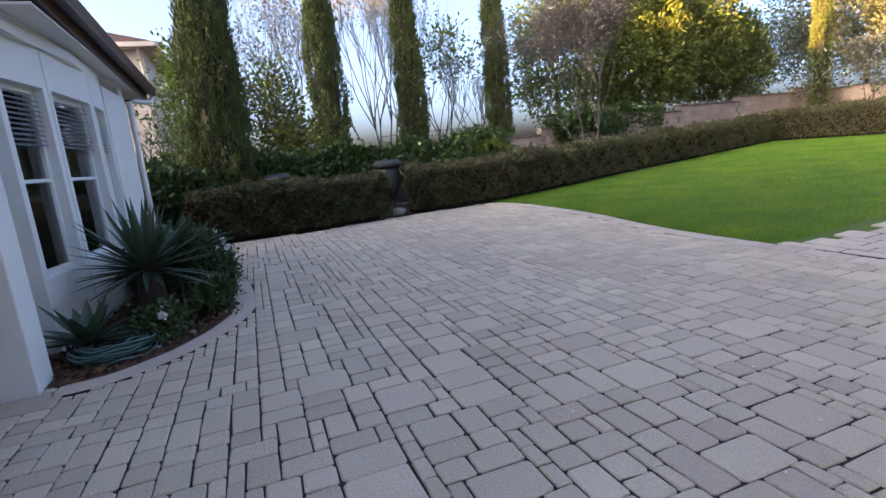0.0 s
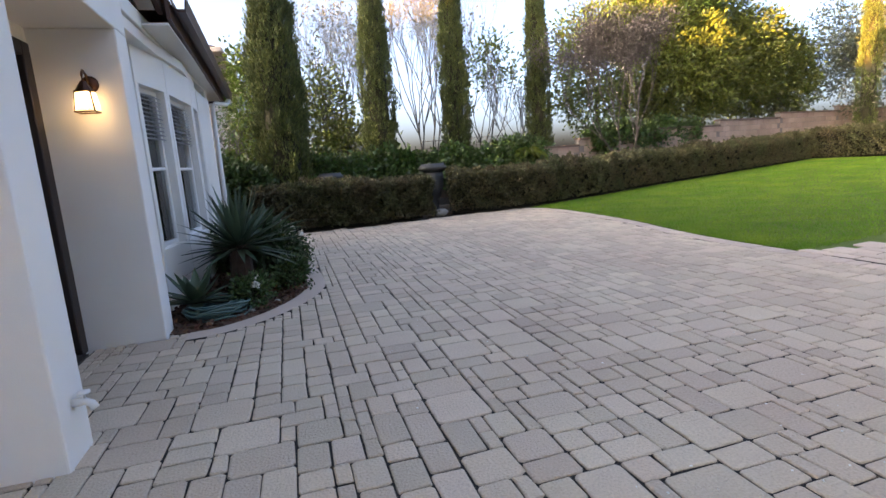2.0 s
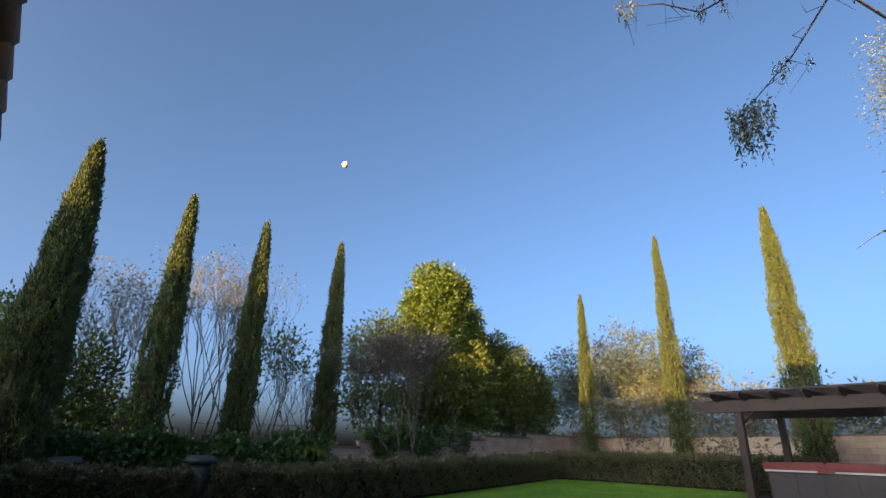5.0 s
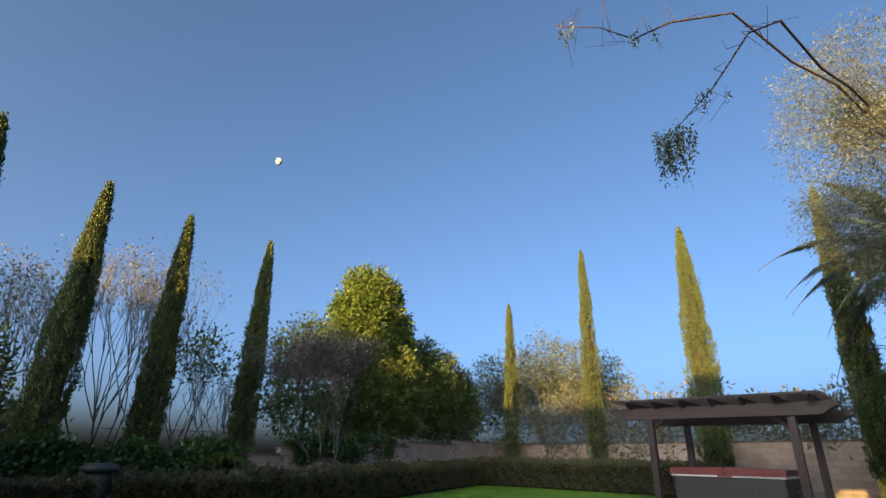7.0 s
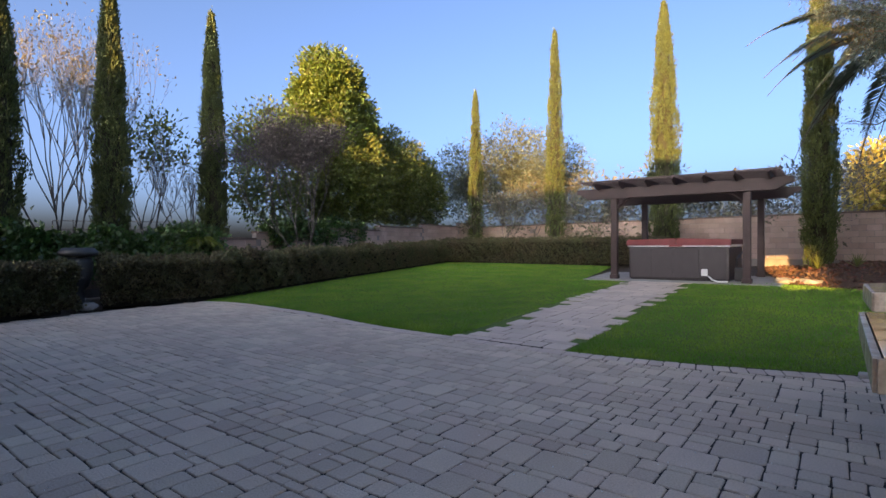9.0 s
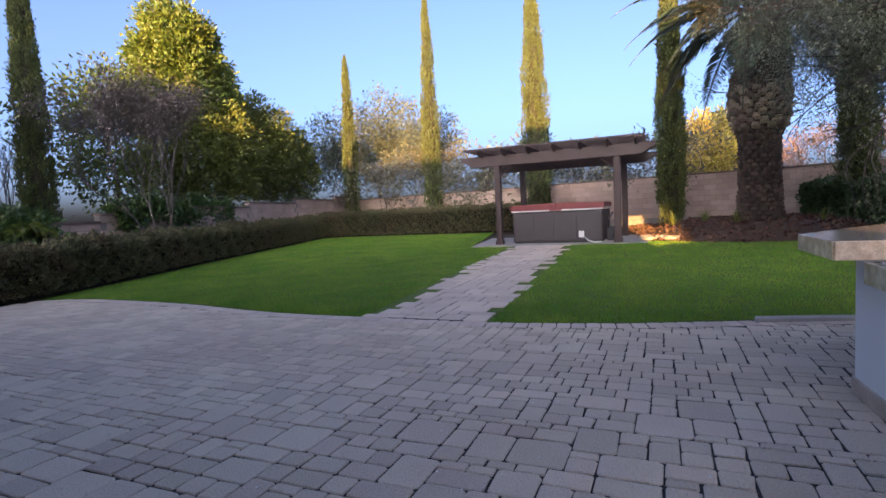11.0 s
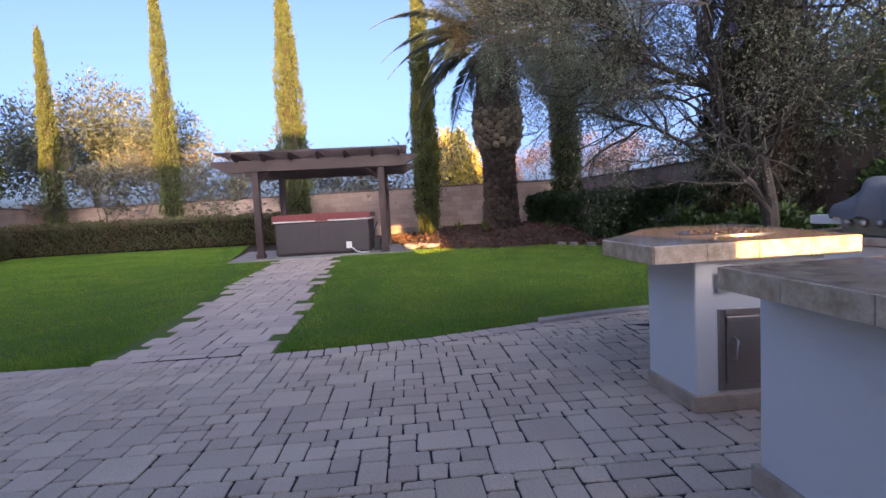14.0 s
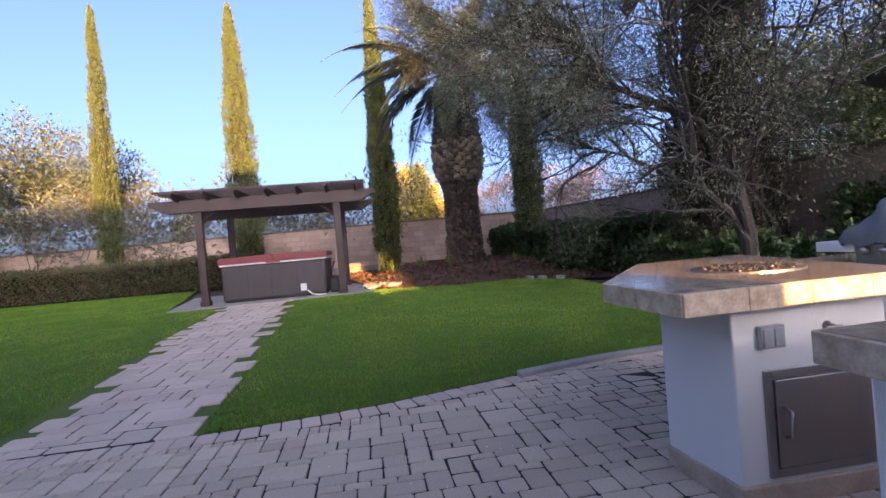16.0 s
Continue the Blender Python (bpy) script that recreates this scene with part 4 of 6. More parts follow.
def crown_tree(name, at, lobes, n, mat, label, size=0.12, trunk_r=0.2, trunk_top=None, sig=0.22, per=26, shell=0.55, bark="bark", cat="tree", low=-0.85, coremat=None):
    """A tree with limbs into lobes of leaf clumps; lobes: centre and radii."""
    t = thing(name, at, label, cat)
    tt = Vector(trunk_top or (at[0], at[1], lobes[0][0][2] - lobes[0][1][2] * 0.6))
    bm = bmesh.new()
    tube(bm, [at, Vector(at).lerp(tt, 0.5) + Vector((0.06, 0.04, 0)), tt], [trunk_r, trunk_r * 0.8, trunk_r * 0.6], 8)
    vol = np.array([np.prod(r) ** (2 / 3) for _, r in lobes])
    allp, allw = [], []
    for (c, r), v in zip(lobes, vol / vol.sum()):
        k = max(4, int(n * v / per))
        cc, oo = blob(c, r, k, shell, low)
        p, w = clumps(cc, oo, per, sig)
        allp.append(p), allw.append(w)
        tube(bm, [tt, tt.lerp(Vector(c), 0.6) + Vector(rng.normal(0, 0.1, 3)), Vector(c)], [trunk_r * 0.5, trunk_r * 0.32, trunk_r * 0.12], 6)
        for q in cc[: min(k, 26)]:
            tube(bm, [Vector(c).lerp(tt, 0.3 * rng.random()), Vector(c).lerp(Vector(q), 0.5) + Vector(rng.normal(0, 0.08, 3)), Vector(q)], [trunk_r * 0.16, trunk_r * 0.1, 0.008], 4)
    part("trunk", bm, bark, t)
    leaves("foliage", np.concatenate(allp), np.concatenate(allw), size * 1.35, size * 0.62, mat, t, spread=0.5)
    return t


# big bright tree and its darker neighbours behind the wall
crown_tree("ficus_tree", (13.3, 19.3, 0.1), [((15.8, 19.3, 8.6), (1.5, 1.5, 1.9)), ((15.9, 19.3, 7.6), (2.1, 1.8, 1.8)), ((15.7, 19.2, 6.2), (2.6, 2.0, 1.8))], 46000, "bright", "tall dense tree with bright yellow green sunlit leaves", sig=0.16, per=40, size=0.14, trunk_r=0.3, trunk_top=(14.2, 19.3, 4.5))
crown_tree("ficus_tree", (17.0, 18.8, 0.1), [((15.9, 18.3, 4.1), (2.5, 1.9, 2.6)), ((19.3, 19.0, 4.6), (2.4, 1.9, 2.6)), ((22.3, 19.6, 4.0), (2.1, 1.7, 2.4))], 60000, "midleaf", "broad dense green tree behind the wall", sig=0.17, per=40, size=0.13, trunk_r=0.22, trunk_top=(17.2, 18.8, 2.4), shell=0.6)
crown_tree("ficus_tree", (11.8, 18.0, 0.1), [((11.5, 17.9, 4.2), (1.6, 1.3, 2.5))], 8000, "bright", "rounded yellow green shrub tree behind the bare one", size=0.12, trunk_r=0.12)
bare_tree("bare_shrub_tree", (10.2, 14.0, 0.1), 4.9, "leafless purple brown twiggy tree behind the hedge", mat="purple_twig", trunks=4, depth=5, wild=0.32, radius=0.03, up=0.35, n_leaf=15000, leaf="purple_twig", size=0.05, spread_out=0.35)
# olive-like trees at the far corner
crown_tree("olive_tree", (28.0, 17.0, 0.3), [((27.6, 19.4, 5.0), (2.6, 2.2, 2.9)), ((28.0, 16.2, 5.6), (2.6, 2.3, 3.1)), ((27.5, 13.2, 4.9), (2.0, 2.1, 2.4))], 30000, "olive", "airy grey green olive tree behind the wall", size=0.125, trunk_r=0.18, shell=0.85, sig=0.24, per=24)
# slender pale trees between the cypresses
bare_tree("birch", (1.9, 18.0, 0.0), 6.2, "slender leafless pale tree with a few leaves", n_leaf=700, trunks=5, depth=5, wild=0.3, radius=0.034, up=0.3, spread_out=0.35, size=0.07)
bare_tree("birch", (5.0, 18.6, 0.0), 7.2, "tall leafless pale tree with a few yellowed leaves", n_leaf=800, trunks=7, depth=5, wild=0.28, radius=0.036, up=0.32, spread_out=0.4, size=0.07)
bare_tree("birch", (9.4, 19.0, 0.0), 4.6, "small leafless pale tree by the hedge", n_leaf=500, trunks=4, depth=4, wild=0.35, radius=0.035, up=0.3, spread_out=0.4)
bare_tree("birch", (6.6, 17.2, 0.0), 5.0, "thin pale tree with light green leaves", n_leaf=1100, leaf="midleaf", trunks=3, depth=4, wild=0.3, radius=0.035, up=0.3, size=0.1)
# trees beside the neighbour's house
crown_tree("shrub_tree", (-1.2, 17.5, 0.0), [((-0.75, 17.5, 3.4), (0.8, 1.0, 1.7)), ((-0.5, 17.0, 2.0), (1.0, 1.0, 1.1))], 9000, "bright", "tall yellow green shrub beside the neighbour's wall", size=0.11, trunk_r=0.08)
crown_tree("shrub_tree", (1.3, 17.0, 0.0), [((1.35, 17.0, 2.9), (0.7, 0.8, 1.5)), ((1.9, 16.6, 1.7), (0.9, 0.9, 0.9))], 5200, "midleaf", "loose green upright tree between cypresses", size=0.11, trunk_r=0.08)
bare_tree("vine", (-1.7, 14.2, 0.0), 3.4, "bare climbing branches before the neighbour's wall", trunks=3, depth=4, wild=0.5, radius=0.03, n_leaf=500, leaf="ivy")
# ivy and shrubs behind the hedge
ivy_bank("ivy_bank", [(-2.2, 12.6), (1.0, 13.4), (4.0, 14.2), (7.4, 14.7)], 0.6, 1.4, 1.2, 30000, "ivy", "thick green ivy over the low back wall", 0.09)
ivy_bank("ivy_bank", [(9.6, 15.0), (12.0, 15.6), (14.5, 16.2), (14.8, 16.1)], 1.35, 1.95, 0.25, 9000, "ivy", "ivy hanging over the top of the wall", 0.09)
shrub("shrub", (-1.2, 12.2, 0.7), (0.9, 0.8, 0.75), 9000, "southleaf", "dark leafy shrub at the corner of the house", 0.08)
shrub("shrub", (7.0, 15.2, 1.3), (1.2, 0.6, 0.45), 4000, "ivy", "rounded shrub on the back wall", 0.08)

# small trimmed rail on the far hill
rail = thing("fence", (10.5, 33.0, 1.9), "pale metal rail on the far slope", "fence")
bm = bmesh.new()
for k in range(9):
    x = 8.6 + k * 0.85
    tube(bm, [(x, 33.0 - k * 0.25, -1.0), (x, 33.0 - k * 0.25, 2.55 + 0.1 * math.sin(k))], 0.02, 4)
tube(bm, [(8.6, 33, 2.55), (15.4, 31, 2.6)], 0.02, 4)
tube(bm, [(8.6, 33, 2.1), (15.4, 31, 2.15)], 0.015, 4)
part("rails", bm, "bark", rail)

# hazy hills and dry sunlit slope far off
def ridge(name, r0, base, top, a0, a1, mat, label, seed):
    a = np.linspace(a0, a1, 120)
    h = base + (top - base) * (0.6 + 0.25 * np.sin(a * 5 + seed) + 0.15 * np.sin(a * 17 + seed * 2))
    v = np.concatenate([np.c_[r0 * np.sin(a), r0 * np.cos(a), np.full(120, base - 30)], np.c_[r0 * np.sin(a), r0 * np.cos(a), h], np.c_[1.3 * r0 * np.sin(a), 1.3 * r0 * np.cos(a), np.full(120, base - 30)]])
    i = np.arange(119)
    f = np.concatenate([np.stack([i, i + 1, i + 121, i + 120], 1), np.stack([i + 120, i + 121, i + 241, i + 240], 1)])
    return soup(name, v, f, mat, None, label, kind="structure", smooth=True)


ridge("backdrop_slope", 75, 0.0, 3.4, radians(38), radians(125), "dry", "dry golden hillside beyond the wall", 1.0)

# scrub along the east wall outside, pale and thin
for k in range(9):
    y = 15.5 - k * 1.9
    bare_tree("scrub_bush", (25.2 + 0.3 * (k % 2), y, 0.4), 4.0 + 0.6 * (k % 3), "thin pale scrub bush behind the wall", n_leaf=1500, leaf="pale", trunks=5, depth=4, wild=0.55, radius=0.03, up=0.15, size=0.13, spread_out=0.6)
crown_tree("golden_tree", (34.0, -3.0, 0.3), [((34.0, -1.7, 4.3), (1.9, 1.7, 2.0)), ((34.0, -2.6, 2.9), (1.9, 2.0, 1.5))], 9000, "drygold", "round golden sunlit tree beyond the wall", size=0.2, trunk_r=0.2)
for k, (x, y, h) in enumerate([(31.0, -7.6, 5.0), (31.0, -10.0, 5.2), (27.0, -10.6, 4.4), (36.0, -6.0, 4.5)]):
    bare_tree("russet_tree", (x, y, 0.3), h, "leafless russet tree lit by the low sun", mat="redtwig", trunks=3, depth=5, wild=0.5, radius=0.06, up=0.15, n_leaf=2500, leaf="redtwig", size=0.09, spread_out=0.5)
for k, (x, y, z, r) in enumerate([(14.5, -11.5, 4.4, 2.6), (10.0, -11.0, 5.0, 2.8), (6.0, -11.5, 5.2, 3.0), (19.5, -12.0, 3.2, 2.2), (9.0, -9.4, 2.9, 1.6)]):
    crown_tree("pepper_tree", (x, y, 0.2), [((x, y, z), (r, r * 0.8, r * 0.85)), ((x + 1.6, y + 0.3, z - 1.0), (r * 0.7, r * 0.6, r * 0.6))], 14000, "olive" if k % 2 else "midleaf", "loose green tree behind the side wall", size=0.10, trunk_r=0.2, shell=0.8, sig=0.3, per=18)

# ---- palm ----
palm_at = (16.0, -1.65, 0.5)
palm = thing("date_palm", palm_at, "stout date palm with cut leaf bases and a shaggy swollen neck", "palm tree")
PROF = [(0.60, 0.0), (0.55, 0.4), (0.50, 1.1), (0.48, 1.9), (0.50, 2.3), (0.62, 2.55), (0.72, 2.9), (0.74, 3.3), (0.66, 3.8), (0.58, 4.3), (0.5, 5.2), (0.35, 5.7)]
bm = bmesh.new()
lathe(bm, [(r * 0.9, z) for r, z in PROF], palm_at, 18)
part("trunk", bm, "darkbark", palm)
bm = bmesh.new()
bm2 = bmesh.new()
zs = np.arange(0.05, 5.2, 0.115)
pz, pr = [z for _, z in PROF], [r for r, _ in PROF]
for i, z in enumerate(zs):
    r = float(np.interp(z, pz, pr))
    big = 2.5 < z < 4.0
    n = 13 if big else 15
    for k in range(n):
        a = math.tau * (k + 0.5 * (i % 2)) / n + rng.normal(0, 0.05)
        d = Vector((math.cos(a), math.sin(a), 0))
        s = Vector((-d.y, d.x, 0))
        c = Vector(palm_at) + d * (r * 0.88) + Vector((0, 0, z))
        q = bm2 if big and z < 3.7 else bm
        wdt, out, hh = (0.10, 0.13, 0.08) if big else (0.085, 0.08, 0.07)
        out *= rng.uniform(0.7, 1.3)
        vs = [q.verts.new(c + s * u * wdt + d * (o * out) + Vector((0, 0, v * hh + o * 0.05))) for u, o, v in ((-1, 0, -1), (1, 0, -1), (1, 0, 1), (-1, 0, 1), (-0.75, 1, -0.6), (0.75, 1, -0.6), (0.55, 1, 0.6), (-0.55, 1, 0.6))]
        for f in ((4, 5, 6, 7), (0, 1, 5, 4), (1, 2, 6, 5), (2, 3, 7, 6), (3, 0, 4, 7)):
            q.faces.new([vs[j] for j in f])
part("leaf_base_cover", bm, "boots", palm, "brown weathered leaf bases", kind="stuff")
part("cut_base_band", bm2, "bootcut", palm, "pale cut leaf bases", kind="stuff")


def frond_mesh(name, start, way, length, droop, mat, parent, n=46, leaflet=0.42, width=0.022, rib="boots"):
    """A feather frond: a rib and two rows of leaflets."""
    start, w = Vector(start), Vector(way).normalized()
    pts, p = [], start.copy()
    step = length / 12
    for k in range(13):
        pts.append(p.copy())
        w = (w + Vector((0, 0, -droop / 12))).normalized()
        p = p + w * step
    arr = np.array([q[:] for q in pts])
    s = np.linspace(0.12, 1, n)
    pos = np.stack([np.interp(s * 12, np.arange(13), arr[:, k]) for k in range(3)], 1)
    tan = unit(np.gradient(pos, axis=0))
    side = unit(np.cross(tan, (0, 0, 1)))
    v = []
    for sg in (-1, 1):
        ln = leaflet * np.sin(np.clip(s * 1.15, 0, 1) ** 0.7 * math.pi * 0.9 + 0.25)[:, None]
        wv = unit(side * sg + tan * 0.7 + (0, 0, 0.15) + rng.normal(0, 0.08, (n, 3)))
        tip = pos + wv * ln + np.array((0, 0, -0.25)) * ln
        half = tan * width
        v.append(np.stack([pos - half, pos + half, pos + wv * ln * 0.6 + half * 0.7, tip], 1))
    v = np.concatenate(v).reshape(-1, 3)
    fr = soup(name, v, np.arange(len(v)).reshape(-1, 4), mat, parent)
    bm = bmesh.new()
    tube(bm, pts, list(np.linspace(0.02, 0.004, 13) * length / 2.2), 5)
    part("rib", bm, rib, fr)
    return fr


for k in range(34):
    a = k * 2.399
    el = 1.15 - 1.5 * (k / 34) + rng.normal(0, 0.08)
    frond_mesh("frond", Vector(palm_at) + Vector((0.25 * math.cos(a), 0.25 * math.sin(a), 5.7)), (math.cos(a) * math.cos(el), math.sin(a) * math.cos(el), math.sin(el)), rng.uniform(3.2, 4.0), 1.45, "frond", palm, 84, 0.52, 0.016)

# small sago-like palm behind the hedge between the cypresses
sp = thing("small_palm", (6.9, 14.6, 0.0), "small drooping palm behind the hedge", "palm tree")
bm = bmesh.new()
tube(bm, [(6.9, 14.3, 0), (6.9, 14.3, 1.2)], [0.16, 0.13], 9)
part("trunk", bm, "darkbark", sp)
for k in range(22):
    a = k * 2.399
    el = rng.uniform(0.1, 1.2)
    frond_mesh("frond", (6.9, 14.3, 1.25), (math.cos(a) * math.cos(el), math.sin(a) * math.cos(el), math.sin(el)), rng.uniform(0.8, 1.1), 2.4, "bright", sp, 24, 0.3, 0.015)

# ---- multi-stemmed tree near the counters, with a wide airy canopy ----
mt = thing("silk_tree", (7.9, -4.3, 0.05), "wide airy tree with twisted grey stems and small leaves", "tree")
bm, ends = bmesh.new(), []
base = Vector((7.9, -4.35, 0.0))
BOUGHS = [
    [base, (7.95, -4.33, 0.9), (8.1, -4.23, 1.4), (8.3, -4.21, 2.2), (8.5, -4.1, 2.8), (8.7, -3.5, 3.2), (8.8, -2.9, 3.5), (8.9, -2.55, 4.05), (9.0, -2.3, 4.9)],
    [base, (7.9, -4.3, 0.95), (8.0, -4.07, 1.4), (8.05, -3.74, 1.73), (8.1, -3.68, 2.13), (8.1, -3.67, 2.53), (8.0, -3.5, 3.2), (7.9, -3.3, 3.9), (7.9, -3.1, 4.9)],
    [base, (7.9, -4.34, 1.05), (7.9, -4.22, 1.6), (7.9, -4.12, 2.2), (7.8, -4.0, 2.85), (7.7, -4.1, 3.5), (7.6, -3.9, 4.2), (7.6, -3.9, 5.2)],
    [(8.05, -3.74, 1.73), (8.3, -3.55, 1.9), (8.6, -3.3, 2.17), (9.0, -3.07, 2.45), (9.6, -2.8, 2.7), (10.3, -2.4, 3.0)],
    [(7.8, -4.0, 2.85), (7.6, -4.4, 2.95), (7.4, -4.7, 3.05), (7.2, -5.3, 3.1), (7.0, -6.2, 3.45), (6.8, -6.9, 4.0)],
    [(7.9, -4.2, 1.7), (7.7, -4.5, 2.6), (7.3, -4.9, 3.7), (6.8, -5.1, 4.7)],
    [(8.7, -3.5, 3.2), (9.5, -2.9, 3.3), (10.4, -2.4, 3.6), (11.6, -1.8, 4.4), (12.9, -1.4, 5.2)],
]
for i, l in enumerate(BOUGHS):
    n = len(l)
    r0 = (0.13, 0.10, 0.11, 0.05, 0.06, 0.05, 0.05)[i]
    tube(bm, l, [r0 * 0.85 * (1 - 0.75 * k / (n - 1)) for k in range(n)], 8, close=False)
    for k in range(3, n):
        w = (Vector(l[k]) - Vector(l[k - 1])).normalized()
        for _ in range(3 if k < n - 1 else 4):
            w2 = (w + Vector(rng.normal(0, 0.6, 3))).normalized()
            grow(bm, Vector(l[k - 1]).lerp(Vector(l[k]), rng.random()), w2, 1.0, 0.028, 2, 0.55, ends, 3, -0.05, 4, 0.75)
part("framework", bm, "bark", mt)
e = np.array([p[:] for p, _ in ends])
w = np.array([v[:] for _, v in ends])
keep = ~((np.abs(e[:, 0] - 2) < 2.2) & (e[:, 1] > -1.5))
e, w = e[keep], w[keep]
p, ww = clumps(e, w + (0, 0, -0.5), 60, 0.15)
leaves("foliage", p, ww, 0.055, 0.017, "olive", mt, spread=0.6)
# the airy canopy: lobes of twigs and small leaves
CANOPY = [((9.7, -1.7, 5.2), (1.7, 1.9, 1.9), 300), ((9.4, -0.9, 6.9), (1.5, 1.2, 1.5), 180), ((8.6, -3.4, 6.2), (2.0, 1.8, 1.9), 240), ((10.6, -2.9, 4.2), (1.6, 1.4, 1.1), 130), ((9.4, -2.5, 3.7), (1.3, 1.5, 0.9), 120), ((6.9, -4.8, 5.4), (2.0, 1.6, 1.6), 220), ((5.6, -4.6, 4.7), (1.5, 1.4, 1.0), 110), ((10.4, -1.9, 3.45), (0.9, 1.15, 0.7), 70), ((10.3, -2.9, 3.0), (0.9, 0.9, 0.6), 40), ((12.6, 0.0, 6.4), (0.9, 0.8, 0.7), 50)]
SUNLIT = [((13.3, -1.1, 6.0), (1.2, 1.5, 1.1), 130)]
bm = bmesh.new()
allp, allw = [], []
for cc, rr, n in CANOPY:
    q, o = blob(cc, rr, int(n * 1.5), 0.9)
    p, ww = clumps(q, o + (0, 0, -0.9), 75, 0.13)
    allp.append(p), allw.append(ww)
    root = Vector((8.6, -2.9, 3.6)).lerp(Vector(cc), 0.35)
    for s in q[: n // 3]:
        s = Vector(s)
        m1 = root.lerp(Vector(cc), 0.7) + Vector(rng.normal(0, 0.25, 3))
        tube(bm, [root, m1, m1.lerp(s, 0.6) + Vector(rng.normal(0, 0.12, 3)), s], [0.016, 0.010, 0.006, 0.002], 4, close=False)
part("twig_work", bm, "bark", mt, kind="stuff")
leaves("hanging_foliage", np.concatenate(allp), np.concatenate(allw), 0.055, 0.017, "airy", mt, spread=0.5, kind="stuff")
# outer lobe in brighter golden brown: sunlight painted into the leaves
bm = bmesh.new()
allp, allw = [], []
for cc, rr, n in SUNLIT:
    q, o = blob(cc, rr, n, 0.9)
    p, ww = clumps(q, o + (0, 0, -0.9), 80, 0.15)
    allp.append(p), allw.append(ww)
    root = Vector((12.4, -1.5, 5.0))
    for s in q[: n // 2]:
        s = Vector(s)
        tube(bm, [root, root.lerp(s, 0.6) + Vector(rng.normal(0, 0.12, 3)), s], [0.012, 0.007, 0.002], 4, close=False)
part("twig_work", bm, "redtwig", mt, kind="stuff")
leaves("dry_foliage", np.concatenate(allp), np.concatenate(allw), 0.07, 0.02, "suntint_leaf", mt, "brownish hanging leaves with golden sunlight put into their colour", spread=0.5, kind="stuff")
# two long twigs with hanging seed clusters
bm = bmesh.new()
SPRAYS = [
    [(8.9, -1.0, 6.6), (5.2, -0.35, 5.95), (4.55, -0.1, 5.45), (4.55, 0.3, 5.0), (4.6, 0.75, 4.7)],
    [(8.9, -1.0, 6.6), (5.6, 0.1, 6.7), (4.6, 0.6, 6.1), (4.2, 0.9, 5.75), (4.05, 1.2, 6.0), (3.9, 1.65, 6.2)],
]
for l in SPRAYS:
    pts = [Vector(l[0]).lerp(Vector(l[1]), t) + Vector(rng.normal(0, 0.04, 3)) for t in (0, 0.3, 0.6)] + [Vector(v) for v in l[1:]]
    tube(bm, pts, [0.022 - 0.017 * k / (len(pts) - 1) for k in range(len(pts))], 6, close=False)
    for a, b in zip(pts[3:], pts[4:]):
        for _ in range(3):
            s = a.lerp(b, rng.random())
            tube(bm, [s, s + Vector(rng.normal(0, 0.12, 3)), s + Vector(rng.normal(0, 0.16, 3)) - Vector((0, 0, 0.15))], [0.005, 0.004, 0.002], 4, close=False)
part("long_twig", bm, "darkbark", mt)
hang = []
for q, n, hgt in (((4.62, 0.85, 4.7), 40, 0.62), ((4.58, 0.7, 4.7), 22, 0.5), ((3.9, 1.6, 6.15), 5, 0.3), ((4.6, 0.35, 5.0), 4, 0.25), ((4.25, 0.85, 5.8), 4, 0.2)):
    for _ in range(n):
        s = np.array(q) + rng.normal(0, 0.07, 3) * (0.8, 1, 0.4)
        k = 16
        z = np.linspace(0, hgt * rng.uniform(0.5, 1), k)
        hang.append(s + np.c_[rng.normal(0, 0.014, k), rng.normal(0, 0.014, k), -z])
hang = np.concatenate(hang)
leaves("seed_cluster", hang, np.tile([0, 0, -1.0], (len(hang), 1)), 0.05, 0.020, "airy", mt, "hanging pale brown seed cluster", spread=0.6, kind="stuff")

# ---- pergola and tub ----
slab_z = 0.215
bm = bmesh.new()
prism(bm, [(13.7, 5.85), (13.95, 3.0), (14.1, 1.15), (17.8, 0.9), (17.8, 6.5)], 0.05, slab_z, 0.01)
part("patio_slab", bm, "concrete", kind="structure", label="pale concrete slab under the tub")
per = thing("pergola", (15.9, 3.5, slab_z), "dark stained timber pergola over the hot tub", "pergola")
for x in (14.37, 17.3):
    for y in (5.17, 1.87):
        bm = bmesh.new()
        box(bm, (x - 0.085, y - 0.085, slab_z), (x + 0.085, y + 0.085, 2.62), 0.008)
        box(bm, (x - 0.11, y - 0.11, slab_z), (x + 0.11, y + 0.11, slab_z + 0.12), 0.008)
        part("post", bm, "timber", per)


def tailed_beam(name, x0, x1, y0, y1, z0, z1, cut=0.28, axis="y"):
    """A beam with its lower ends cut back."""
    bm = bmesh.new()
    pr = [(y0, z1), (y0, z0 + (z1 - z0) * 0.6), (y0 + cut * 0.45, z0 + (z1 - z0) * 0.42), (y0 + cut, z0), (y1 - cut, z0), (y1 - cut * 0.45, z0 + (z1 - z0) * 0.42), (y1, z0 + (z1 - z0) * 0.6), (y1, z1)]
    rings = [[bm.verts.new((x, y, z) if axis == "y" else (y, x, z)) for y, z in pr] for x in (x0, x1)]
    n = len(pr)
    for k in range(n):
        bm.faces.new((rings[0][k], rings[0][(k + 1) % n], rings[1][(k + 1) % n], rings[1][k]))
    bm.faces.new(rings[0][::-1])
    bm.faces.new(rings[1])
    bmesh.ops.recalc_face_normals(bm, faces=bm.faces[:])
    bmesh.ops.bevel(bm, geom=bm.edges[:], offset=0.006, segments=1, affect="EDGES")
    return part(name, bm, "timber", per)


